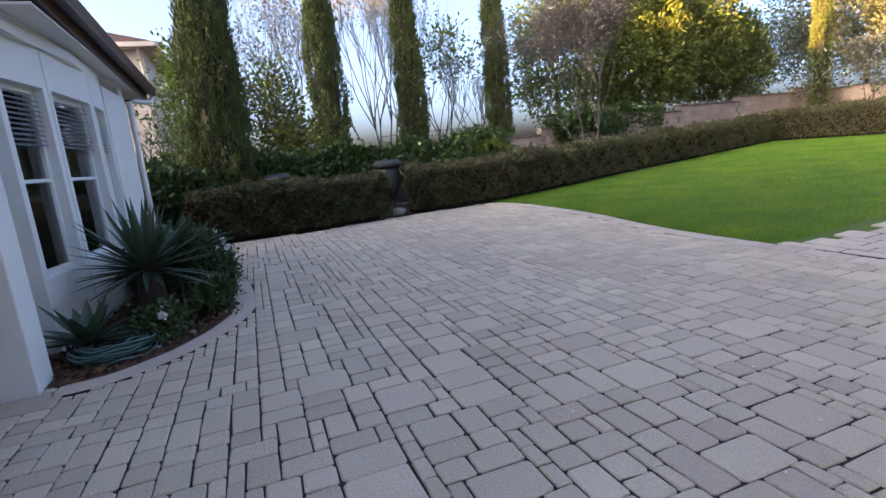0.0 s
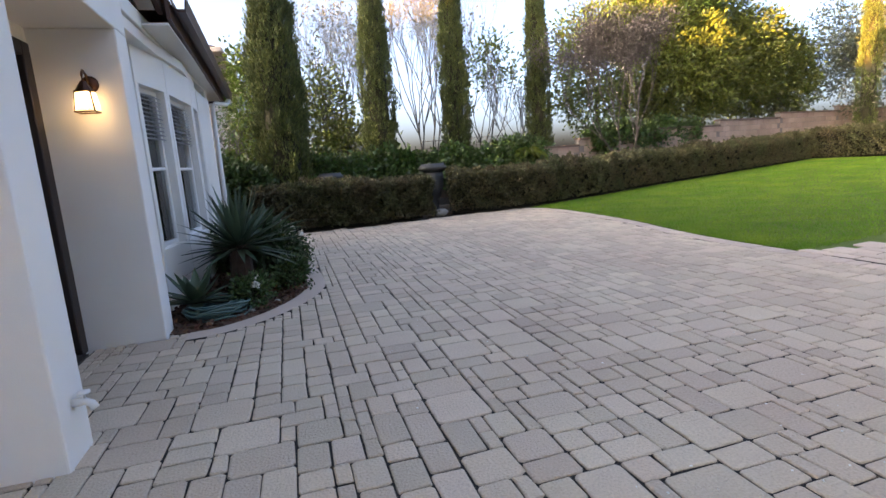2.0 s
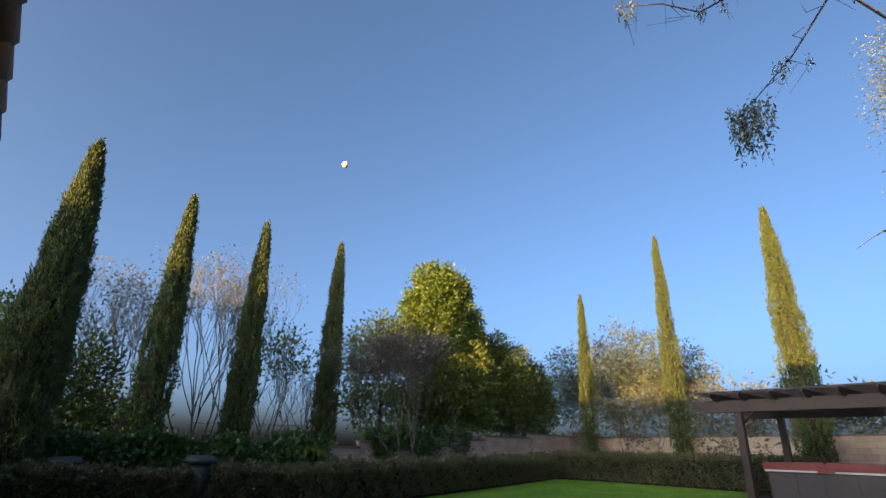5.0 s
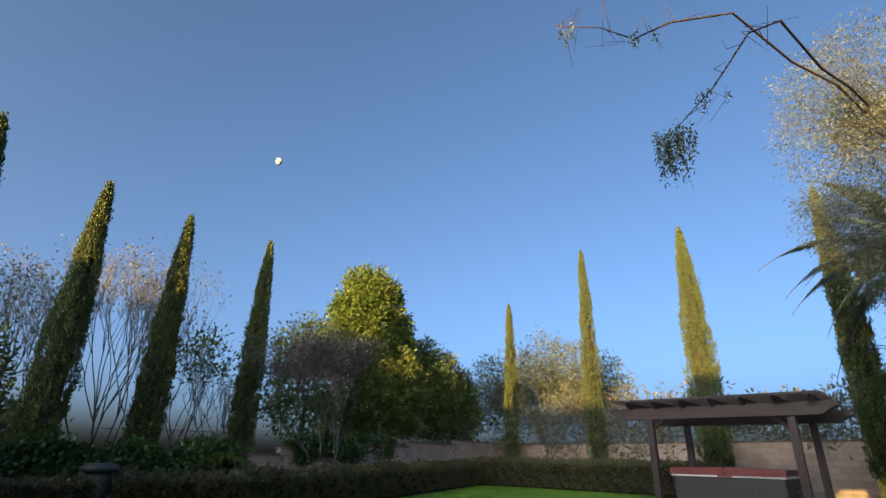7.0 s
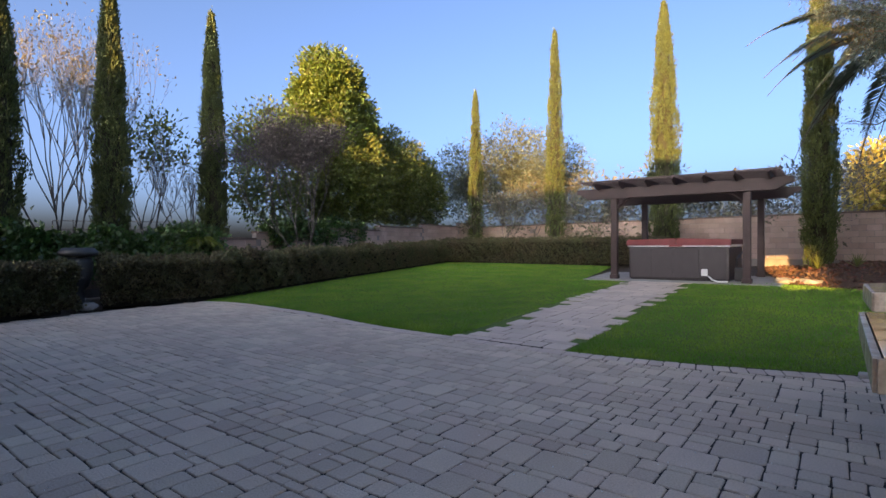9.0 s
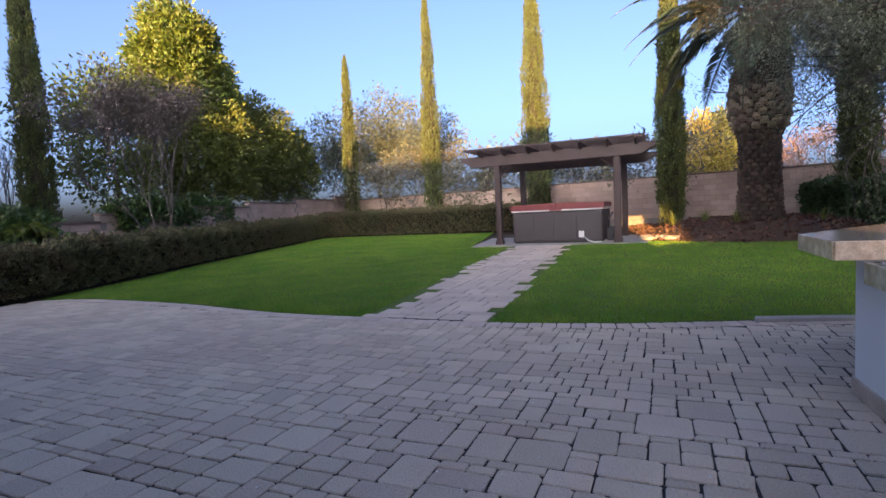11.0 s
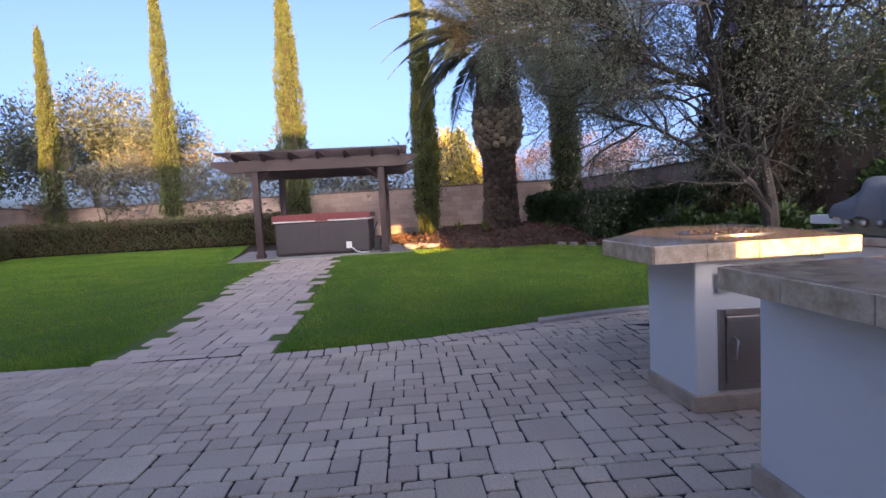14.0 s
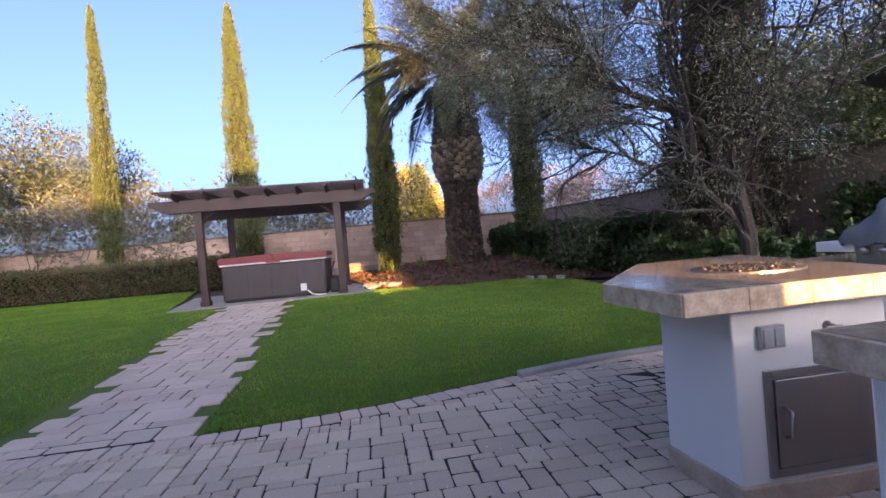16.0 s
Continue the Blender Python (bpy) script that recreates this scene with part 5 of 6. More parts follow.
for x in (14.24, 14.46, 17.17, 17.39):
    tailed_beam("beam", x, x + 0.045, 0.9, 6.25, 2.50, 2.80, 0.35)
for y in (1.35, 2.05, 2.75, 3.45, 4.15, 4.85, 5.55):
    tailed_beam("rafter", y, y + 0.045, 13.75, 17.9, 2.76, 2.94, 0.25, axis="x")
for k in range(19):
    x = 13.95 + k * 0.205
    boxes("batten", "timber", per, ((x, 1.15, 2.945), (x + 0.04, 6.05, 3.0)), bevel=0.004)
for x0, sg in ((14.36, 1),):
    for y, s in ((5.08, -1), (1.96, 1)):
        bm = bmesh.new()
        tube(bm, [(x0, y, 2.25), (x0, y + s * 0.35, 2.52)], [0.045, 0.045], 4)
        part("brace", bm, "timber", per)

tub = thing("hot_tub", (15.6, 3.53, slab_z), "square hot tub with brown panelled cabinet and closed maroon cover", "hot tub")
tx0, tx1, ty0, ty1 = 14.53, 16.7, 2.28, 4.82
boxes("cabinet", "tub", tub, ((tx0, ty0, slab_z + 0.02), (tx1, ty1, 1.12)), bevel=0.05)
boxes("base", "black", tub, ((tx0 + 0.04, ty0 + 0.04, slab_z), (tx1 - 0.04, ty1 - 0.04, slab_z + 0.05)))
for y0, y1 in ((ty0 + 0.06, 2.98), (2.995, 3.62), (3.635, 4.18), (4.195, ty1 - 0.06)):
    boxes("panel", "tub", tub, ((tx0 - 0.012, y0, slab_z + 0.08), (tx0 + 0.01, y1, 1.09)), bevel=0.006)
boxes("shell_rim", "shell", tub, ((tx0 - 0.03, ty0 - 0.03, 1.12), (tx1 + 0.03, ty1 + 0.03, 1.185)), bevel=0.02, label="white acrylic rim")
bm = bmesh.new()
c = [(tx0 - 0.045, ty0 - 0.05), (tx1 + 0.045, ty0 - 0.05), (tx1 + 0.045, ty1 + 0.05), (tx0 - 0.045, ty1 + 0.05)]
for ya, yb, za, zb in ((ty0 - 0.05, 3.545, 1.32, 1.355), (3.555, ty1 + 0.05, 1.355, 1.32)):
    v = [bm.verts.new(p) for p in ((tx0 - 0.045, ya, 1.19), (tx1 + 0.045, ya, 1.19), (tx1 + 0.045, yb, 1.19), (tx0 - 0.045, yb, 1.19), (tx0 - 0.045, ya, za), (tx1 + 0.045, ya, za), (tx1 + 0.045, yb, zb), (tx0 - 0.045, yb, zb))]
    for f in ((0, 3, 2, 1), (4, 5, 6, 7), (0, 1, 5, 4), (1, 2, 6, 5), (2, 3, 7, 6), (3, 0, 4, 7)):
        bm.faces.new([v[j] for j in f])
bmesh.ops.bevel(bm, geom=bm.edges[:], offset=0.025, segments=2, affect="EDGES")
part("cover", bm, "vinyl", tub, "closed maroon vinyl cover")
boxes("skirt", "vinyl", tub, ((tx0 - 0.052, ty0 - 0.05, 1.165), (tx0 - 0.046, ty1 + 0.05, 1.2)), ((tx0 - 0.06, 3.38, 1.13), (tx0 - 0.05, 3.72, 1.2)), label="cover skirt and strap")
boxes("outlet", "whiteplastic", tub, ((tx0 - 0.05, 2.78, 0.36), (tx0 - 0.012, 2.93, 0.54)), bevel=0.01, label="white outlet box")
bm = bmesh.new()
tube(bm, [(tx0 - 0.04, 2.76, 0.36), (tx0 - 0.1, 2.66, 0.27), (tx0 - 0.22, 2.5, 0.235), (tx0 - 0.15, 2.3, 0.235)], 0.02, 8)
part("cable", bm, "whiteplastic", tub, smooth=True)
heater = thing("cover_lifter", (15.2, 2.12, slab_z), "black cover lifter arm beside the tub", "lifter")
bm = bmesh.new()
tube(bm, [(15.0, 2.18, slab_z + 0.01), (15.0, 2.18, 0.8), (15.9, 2.14, 1.0)], 0.025, 6)
box(bm, (14.75, 2.0, slab_z + 0.02), (15.1, 2.2, 0.58), 0.02)
part("arm", bm, "black", heater)
for k, (x, y) in enumerate([(15.1, 1.15), (15.35, 0.8), (15.0, 0.55), (15.7, 1.2)]):
    st = thing("garden_rock", (x, y, 0.215), "flat pale stepping rock at the edge of the mulch", "rock", "rocks beside the slab")
    bm = bmesh.new()
    lathe(bm, [(0.2, 0), (0.24, 0.04), (0.2, 0.085), (0.1, 0.1)], (x, y, 0.205), 9)
    for v in bm.verts:
        v.co += Vector(rng.normal(0, 0.015, 3))
    part("rock", bm, "rock", st)

# ---- counters ----
def tiled_top(parent, poly, z0, z1, cell=0.33, edge_mat="rough_granite"):
    """A stone tile top: a field of tiles and upright edge tiles along its outline."""
    cx, cy = np.mean([p[0] for p in poly]), np.mean([p[1] for p in poly])
    inner = [(x + (cx - x) * 0.012, y + (cy - y) * 0.012) for x, y in poly]
    bm = bmesh.new()
    prism(bm, inner, z0 + 0.006, z1 - 0.004)
    t = part("worktop", bm, "mortar", parent, "tiled granite worktop")
    bm = bmesh.new()
    prism(bm, inner, z1 - 0.0035, z1 + 0.006)
    part("tiles", bm, "granite", t, "polished granite tiles")
    for (ax, ay), (bx, by) in zip(poly, poly[1:] + poly[:1]):
        a, b = Vector((ax, ay, 0)), Vector((bx, by, 0))
        ln = (b - a).length
        n = max(1, round(ln / cell))
        d = (b - a) / n
        ang = math.atan2(d.y, d.x)
        for k in range(n):
            c = a + d * (k + 0.5)
            bm = bmesh.new()
            box(bm, (-d.length / 2 + 0.0015, -0.008, z0), (d.length / 2 - 0.0015, 0.012, z1 + 0.004), 0.003)
            bmesh.ops.transform(bm, matrix=Matrix.Translation((c.x, c.y, 0)) @ Matrix.Rotation(ang, 4, "Z"), verts=bm.verts)
            part("edge_tile", bm, edge_mat, t)
    return t


ZT = 0.985
FIRE = [(3.09, -0.06), (3.765, -0.045), (4.86, -0.86), (4.86, -1.72), (3.09, -1.26)]
FIRE = FIRE[::-1]
fb = thing("fire_table", (3.8, -0.8, 0), "white stucco fire table with granite tile top and steel door", "fire table")
tiled_top(fb, FIRE, ZT - 0.095, ZT, 0.31)
body = [(3.19, -0.345), (3.70, -0.32), (4.62, -1.05), (4.62, -1.5), (3.19, -1.13)]
bm = bmesh.new()
prism(bm, body[::-1], 0.09, ZT - 0.096, 0.01)
part("body", bm, "stucco", fb)
grow_by = lambda poly, s: [(x + (x - np.mean([p[0] for p in poly])) * s, y + (y - np.mean([p[1] for p in poly])) * s) for x, y in poly]
bm = bmesh.new()
prism(bm, grow_by(body, 0.035)[::-1], 0.0, 0.10, 0.006)
part("plinth", bm, "travertine", fb, "beige stone plinth")
dx = 3.19
boxes("door_frame", "steel", fb, ((dx - 0.012, -1.02, 0.12), (dx + 0.02, -0.98, 0.60)), ((dx - 0.012, -0.52, 0.12), (dx + 0.02, -0.48, 0.60)), ((dx - 0.012, -0.98, 0.56), (dx + 0.02, -0.52, 0.60)), ((dx - 0.012, -0.98, 0.12), (dx + 0.02, -0.52, 0.16)), bevel=0.003, label="steel door frame")
boxes("door", "steel", fb, ((dx - 0.02, -0.975, 0.165), (dx - 0.002, -0.525, 0.555)), bevel=0.004, label="brushed steel access door")
bm = bmesh.new()
tube(bm, [(dx - 0.02, -0.565, 0.30), (dx - 0.055, -0.565, 0.31), (dx - 0.055, -0.565, 0.42), (dx - 0.02, -0.565, 0.43)], 0.009, 8)
part("handle", bm, "steel", fb, "bar handle", smooth=True)
boxes("outlet_cover", "plastic", fb, ((dx - 0.028, -0.585, 0.70), (dx - 0.001, -0.465, 0.80)), ((dx - 0.034, -0.575, 0.71), (dx - 0.027, -0.53, 0.79)), ((dx - 0.034, -0.52, 0.71), (dx - 0.027, -0.475, 0.79)), bevel=0.004, label="grey weatherproof outlet cover")
bm = bmesh.new()
lathe(bm, [(0.024, 0), (0.024, 0.006), (0.012, 0.01), (0.012, 0.03), (0.016, 0.034)], (0, 0, 0), 14)
bmesh.ops.transform(bm, matrix=Matrix.Translation((dx - 0.001, -0.82, 0.765)) @ Matrix.Rotation(radians(-90), 4, "Y"), verts=bm.verts)
box(bm, (dx - 0.045, -0.86, 0.758), (dx - 0.035, -0.78, 0.772), 0.002)
part("gas_key", bm, "steel", fb, "steel gas key valve", smooth=True)
fx, fy, fr = 3.80, -0.93, 0.27
ring = thing("fire_pit", (fx, fy, ZT + 0.006), "round steel fire ring filled with dark lava stones", "fire pit")
bm = bmesh.new()
lathe(bm, [(fr, 0.0), (fr + 0.018, 0.0), (fr + 0.018, 0.006), (fr, 0.008)], (fx, fy, ZT + 0.0065), 40)
part("rim", bm, "steel", ring)
bm = bmesh.new()
for k in range(230):
    a, r = rng.uniform(0, math.tau), fr * 0.95 * math.sqrt(rng.random())
    s = rng.uniform(0.012, 0.024)
    m4 = Matrix.Translation((fx + r * math.cos(a), fy + r * math.sin(a), ZT + 0.006 + s * 0.12)) @ Euler(rng.uniform(0, 3, 3)).to_matrix().to_4x4() @ Matrix.Diagonal((s, s * rng.uniform(0.6, 1), s * rng.uniform(0.5, 0.9), 1))
    bmesh.ops.create_icosphere(bm, subdivisions=1, radius=1.0, matrix=m4)
part("stone_fill", bm, "stones", ring, "dark lava stones", kind="stuff")

BAR = [(1.33, 0.01), (2.395, 0.01), (2.46, -2.6), (1.33, -2.6)][::-1]
ZB = 0.955
bb = thing("bar_counter", (1.9, -1.4, 0), "white stucco bar counter with granite tile top and stone plinth", "counter")
tiled_top(bb, BAR, ZB - 0.085, ZB, 0.34)
boxes("body", "stucco", bb, ((1.62, -2.6, 0.09), (2.40, -0.165, ZB - 0.086)), bevel=0.012)
boxes("plinth", "travertine", bb, ((1.60, -2.6, 0.0), (2.425, -0.14, 0.10)), bevel=0.006, label="beige stone plinth")

# grill island beyond
GX, GY = 3.75, -2.55
isl = thing("grill_island", (4.3, -2.8, 0), "white stucco grill island with a stone top", "counter")
boxes("body", "stucco", isl, ((2.9, -3.6, 0.0), (5.3, -2.35, 0.79)), bevel=0.01)
boxes("top", "granite", isl, ((2.465, -3.65, 0.80), (5.35, -2.3, 0.86)), bevel=0.005, label="stone counter top")
gr = thing("grill", (3.95, -2.85, 0.86), "built-in steel gas grill under a grey cloth cover", "grill")
boxes("cabinet", "steel", gr, ((3.3, -3.1, 0.86), (4.52, -2.44, 1.02)), bevel=0.012)
boxes("control_panel", "steel", gr, ((3.32, -2.44, 0.90), (4.5, -2.41, 1.02)), bevel=0.006)
boxes("side_shelf", "shell", gr, ((4.52, -2.75, 0.95), (4.86, -2.42, 1.03)), bevel=0.01, label="white side shelf")
for k in range(7):
    x = 4.42 - k * 0.15
    bm = bmesh.new()
    lathe(bm, [(0.03, 0), (0.036, 0.01), (0.028, 0.03), (0.022, 0.045), (0.01, 0.05)], (0, 0, 0), 16)
    bmesh.ops.transform(bm, matrix=Matrix.Translation((x, -2.41, 0.965)) @ Matrix.Rotation(radians(-90), 4, "X"), verts=bm.verts)
    part("knob", bm, "steel", gr, "chrome knob", smooth=True)
bm = bmesh.new()
n_u, n_v = 26, 30
grid = []
for i in range(n_u):
    row = []
    u = i / (n_u - 1)
    for j in range(n_v):
        v = j / (n_v - 1)
        ang = v * math.pi
        end = min(1.0, u * 6, (1 - u) * 6) ** 0.5
        h = 0.34 * (math.sin(ang) ** 0.7 if 0 < v < 1 else 0) * (0.25 + 0.75 * end)
        wob = 0.016 * math.sin(u * 31 + v * 6) + 0.012 * math.sin(v * 19 + u * 9)
        row.append(bm.verts.new((4.60 - 1.28 * u + wob, -2.75 + 0.36 * math.cos(ang) + wob * 0.5, 1.0 + h + wob)))
    grid.append(row)
for i in range(n_u - 1):
    for j in range(n_v - 1):
        bm.faces.new((grid[i][j], grid[i + 1][j], grid[i + 1][j + 1], grid[i][j + 1]))
for row in (grid[0], grid[-1]):
    bm.faces.new(row)
bmesh.ops.recalc_face_normals(bm, faces=bm.faces[:])
part("cover", bm, "cloth", gr, "wrinkled grey cloth cover", smooth=True)

# market umbrella edge over the grill
umb = thing("umbrella", (6.6, -5.8, 0.0), "closed dark patio umbrella top beyond the grill", "umbrella")
bm = bmesh.new()
lathe(bm, [(0.74, 2.86), (0.76, 2.92), (0.4, 3.1), (0.03, 3.2)], (6.4, -5.8, 0.0), 8)
part("canopy", bm, "black", umb)
bm = bmesh.new()
tube(bm, [(6.4, -5.8, 0.0), (6.4, -5.8, 3.15)], 0.025, 8)
part("pole", bm, "black", umb)

# ---- plants in the bed by the house ----
def spiky(name, at, n, length, width, mat, label, el0=0.15, el1=1.3, group=""):
    t = thing(name, at, label, "plant", group)
    for k in range(n):
        a = k * 2.399 + rng.normal(0, 0.1)
        el = el0 + (el1 - el0) * (k / n) + rng.normal(0, 0.06)
        d = np.array((math.cos(a) * math.cos(el), math.sin(a) * math.cos(el), math.sin(el)))
        side = np.array((-math.sin(a), math.cos(a), 0.0))
        up = np.cross(d, side)
        up = up if up[2] > 0 else -up
        ln = length * rng.uniform(0.8, 1.1)
        s = np.linspace(0, 1, 7)
        wdt = width * np.array([0.55, 0.85, 1.0, 0.95, 0.72, 0.38, 0.02])
        p = np.array(at) + (0, 0, 0.08) + s[:, None] * ln * d + (s**2)[:, None] * ln * 0.12 * np.array((0, 0, -1)) * (1.3 - el)
        v = np.stack([p - side * wdt[:, None] / 2, p - up * wdt[:, None] * 0.22, p + side * wdt[:, None] / 2], 1).reshape(-1, 3)
        i = np.arange(6) * 3
        f = np.concatenate([np.stack([i, i + 1, i + 4, i + 3], 1), np.stack([i + 1, i + 2, i + 5, i + 4], 1)])
        soup("leaf", v, f, mat, t, smooth=True)
    return t


ag = spiky("agave", (-0.62, 5.75, 0.42), 84, 0.68, 0.062, "agave", "large spiky dark green agave by the bay window", -0.15, 1.35)
bm = bmesh.new()
tube(bm, [(-0.62, 5.75, -0.02), (-0.62, 5.75, 0.53)], [0.13, 0.1], 10)
part("stem", bm, "darkbark", ag)
spiky("agave", (-0.98, 5.05, 0.05), 22, 0.42, 0.10, "agave", "low grey agave against the white pier", 0.0, 1.2)
sago = thing("sago_palm", (-0.45, 6.5, 0.0), "dark green sago palm with arching feather leaves", "palm tree")
bm = bmesh.new()
lathe(bm, [(0.13, 0), (0.15, 0.15), (0.13, 0.32), (0.05, 0.4)], (-0.45, 6.5, 0), 12)
part("trunk", bm, "boots", sago)
for k in range(34):
    a = k * 2.399
    el = 0.2 + 1.1 * (k / 34)
    frond_mesh("frond", (-0.45, 6.5, 0.36), (math.cos(a) * math.cos(el), math.sin(a) * math.cos(el), math.sin(el)), rng.uniform(0.62, 0.85), 1.1, "sago", sago, 40, 0.14, 0.007)


def rose(at, r, blooms, n=1500):
    t = shrub("rose_bush", at, r, n, "southleaf", "small leafy rose bush with white blooms", 0.028, "plant", sig=0.05)
    for k in range(blooms):
        a, u = rng.uniform(-1.4, 1.9), rng.uniform(0.3, 1)
        c = np.array(at) + np.array(r) * (math.cos(a) * 0.9, math.sin(a) * 0.9, u)
        o = unit(rng.normal(0, 1, (26, 3)) + (0, 0, 0.6))
        leaves("bloom", c + o * 0.006, o, 0.032, 0.03, "petal", t, "white rose bloom", spread=0.1)
    return t


rose((-0.2, 6.35, 0.26), (0.26, 0.3, 0.27), 7, 2400)
rose((-0.28, 7.3, 0.28), (0.25, 0.32, 0.3), 7, 2400)
rose((-0.5, 5.15, 0.12), (0.15, 0.16, 0.13), 5, 1200)
rose((-0.12, 5.72, 0.15), (0.14, 0.22, 0.15), 4, 1500)
rose((-0.45, 8.6, 0.25), (0.25, 0.3, 0.27), 4, 2000)
shrub("shrub", (-0.75, 7.4, 0.3), (0.3, 0.5, 0.3), 3000, "southleaf", "low green shrub under the window", 0.04)
hose = thing("garden_hose", (-0.78, 4.92, 0.0), "coiled dark green garden hose on the mulch", "hose")
bm = bmesh.new()
pts = []
for k in range(15 * 20):
    a = k / 20 * math.tau
    r = 0.22 + 0.05 * math.sin(a * 0.37) + 0.03 * math.sin(a * 1.3)
    pts.append((-0.80 + (r + 0.02) * math.cos(a) * 0.95, 4.98 + r * math.sin(a), 0.02 + 0.0075 * (k / 20) + 0.012 * math.sin(a * 2.1 + k)))
pts = [pts[i] for i in range(0, len(pts), 1)]
tube(bm, pts, 0.010, 6)
part("coil", bm, "hose", hose, smooth=True)
for k, (x, y) in enumerate([(-0.83, 4.66), (-0.28, 5.15), (-0.05, 5.62), (-0.5, 4.9)]):
    st = thing("pebble", (x, y, 0.0), "small pale pebble on the mulch", "rock", "pebbles in the bed")
    bm = bmesh.new()
    bmesh.ops.create_icosphere(bm, subdivisions=2, radius=0.03, matrix=Matrix.Translation((x, y, 0.018)) @ Matrix.Diagonal((1, 0.8, 0.55, 1)))
    part("pebble", bm, "rock", st, smooth=True)

# urns by the gap in the hedge
def urn(x, y, s, base_z, label):
    u = thing("stone_urn", (x, y, base_z), label, "urn", "urns behind the hedge")
    bm = bmesh.new()
    lathe(bm, [(0.17 * s, 0), (0.17 * s, 0.06 * s), (0.09 * s, 0.1 * s), (0.08 * s, 0.3 * s), (0.14 * s, 0.36 * s), (0.2 * s, 0.55 * s), (0.21 * s, 0.75 * s), (0.19 * s, 0.84 * s)], (x, y, base_z), 24)
    part("bowl", bm, "urn", u, smooth=True)
    bm = bmesh.new()
    lathe(bm, [(0.19 * s, 0.845 * s), (0.27 * s, 0.88 * s), (0.29 * s, 0.93 * s), (0.24 * s, 0.97 * s), (0.22 * s, 1.0 * s)], (x, y, base_z), 24)
    part("rim", bm, "urn", u, smooth=True)
    return u


urn(3.3, 12.0, 1.2, 0.0, "tall dark stone urn in the gap of the hedge")
urn(0.9, 12.2, 1.1, 0.05, "dark stone urn behind the clipped hedge")
st = thing("garden_rock", (3.28, 11.45, 0.0), "grey rock at the foot of the urn", "rock")
bm = bmesh.new()
bmesh.ops.create_icosphere(bm, subdivisions=2, radius=0.16, matrix=Matrix.Translation((3.28, 11.45, 0.06)) @ Matrix.Diagonal((1.1, 0.8, 0.6, 1)))
for v in bm.verts:
    v.co += Vector(rng.normal(0, 0.008, 3))
part("rock", bm, "rock", st)
for x, y in ((15.7, -0.3), (15.2, -1.0), (15.3, -2.9), (16.2, 0.5)):
    spiky("strap_plant", (x, y, float(mound_z(x, y)) - 0.03), 18, 0.42, 0.03, "midleaf", "small strappy plant on the mulch mound", 0.3, 1.4, "strap plants on the mound")
for k, (x, y) in enumerate([(13.3, -3.0), (13.55, -2.75), (13.0, -3.35), (9.4, -3.7)]):
    st = thing("kerb_stone", (x, y, float(gz(x))), "pale curved edging stone", "stone", "edging stones")
    boxes("stone", "rock", st, ((x - 0.15, y - 0.07, float(gz(x)) - 0.02), (x + 0.15, y + 0.07, float(gz(x)) + 0.08)), bevel=0.02)
ivy_bank("ivy_bank", [(12.5, -4.9), (10.0, -4.7), (8.0, -5.0), (6.0, -5.6), (4.0, -6.2)], 0.1, 0.75, 0.6, 22000, "ivy", "low leafy ground cover before the block wall", 0.08)
ivy_bank("ivy_bank", [(8.4, -6.55), (6.5, -6.55), (4.5, -6.55)], 0.5, 1.5, 0.3, 9000, "ivy", "dark climber on the block wall", 0.09)

# balloon far up and a hanging flowering branch
bal = thing("balloon", (15.5, 30.6, 21.2), "small pale drifting balloon", "balloon")
bm = bmesh.new()
bmesh.ops.create_uvsphere(bm, u_segments=16, v_segments=12, radius=0.24, matrix=Matrix.Translation((15.5, 30.6, 21.45)) @ Matrix.Diagonal((1, 1, 1.1, 1)))
part("skin", bm, "balloon", bal, smooth=True)
# lilac blooms in the airy tree
fl = np.array([(7.7, -3.6, 3.65), (7.75, -3.7, 3.45), (7.6, -4.08, 3.55)])
for q in fl:
    o = unit(rng.normal(0, 1, (60, 3)))
    leaves("bloom", q + o * 0.035 * (1, 1, 1.8), o, 0.03, 0.022, "purple", mt, "lilac bloom")

# low concrete kerb between the lawn and the last pavers
bm = bmesh.new()
kerb = [p for p in LAWN_EDGE if p[1] < -0.05]
kerb_out = [(x - 0.13, y) for x, y in kerb]
prism(bm, kerb + kerb_out[::-1], -0.02, 0.05, 0.012)
part("kerb", bm, "concrete", kind="structure", label="weathered grey concrete lawn kerb")

# ---- pieces of the walls ----
block_wall("wall_south", WALL_S, WALL_S_TOP, 0.0, "side garden wall of brown slump blocks", 300)
block_wall("wall_east", [(26.2, 18.2), (25.4, 13.5), (23.6, 6.0), (22.0, 0.5), (20.6, -5.9)], [2.25, 2.3, 2.3, 2.3, 2.3], 0.3, "back garden wall of pale brown slump blocks")
block_wall("wall_north_garden", [(26.2, 18.2), (20.0, 17.2), (14.0, 15.9), (9.0, 14.9), (7.0, 14.8)], [2.4, 2.1, 1.8, 1.5, 1.4], 0.0, "low garden wall of pale brown slump blocks")
block_wall("wall_retaining", [(7.0, 14.8), (3.0, 14.0), (-2.5, 12.9)], [1.0, 0.8, 0.8], 0.0, "low planter wall behind the hedge")

# ---- pavers ----
U = 0.0735
PREP = {}


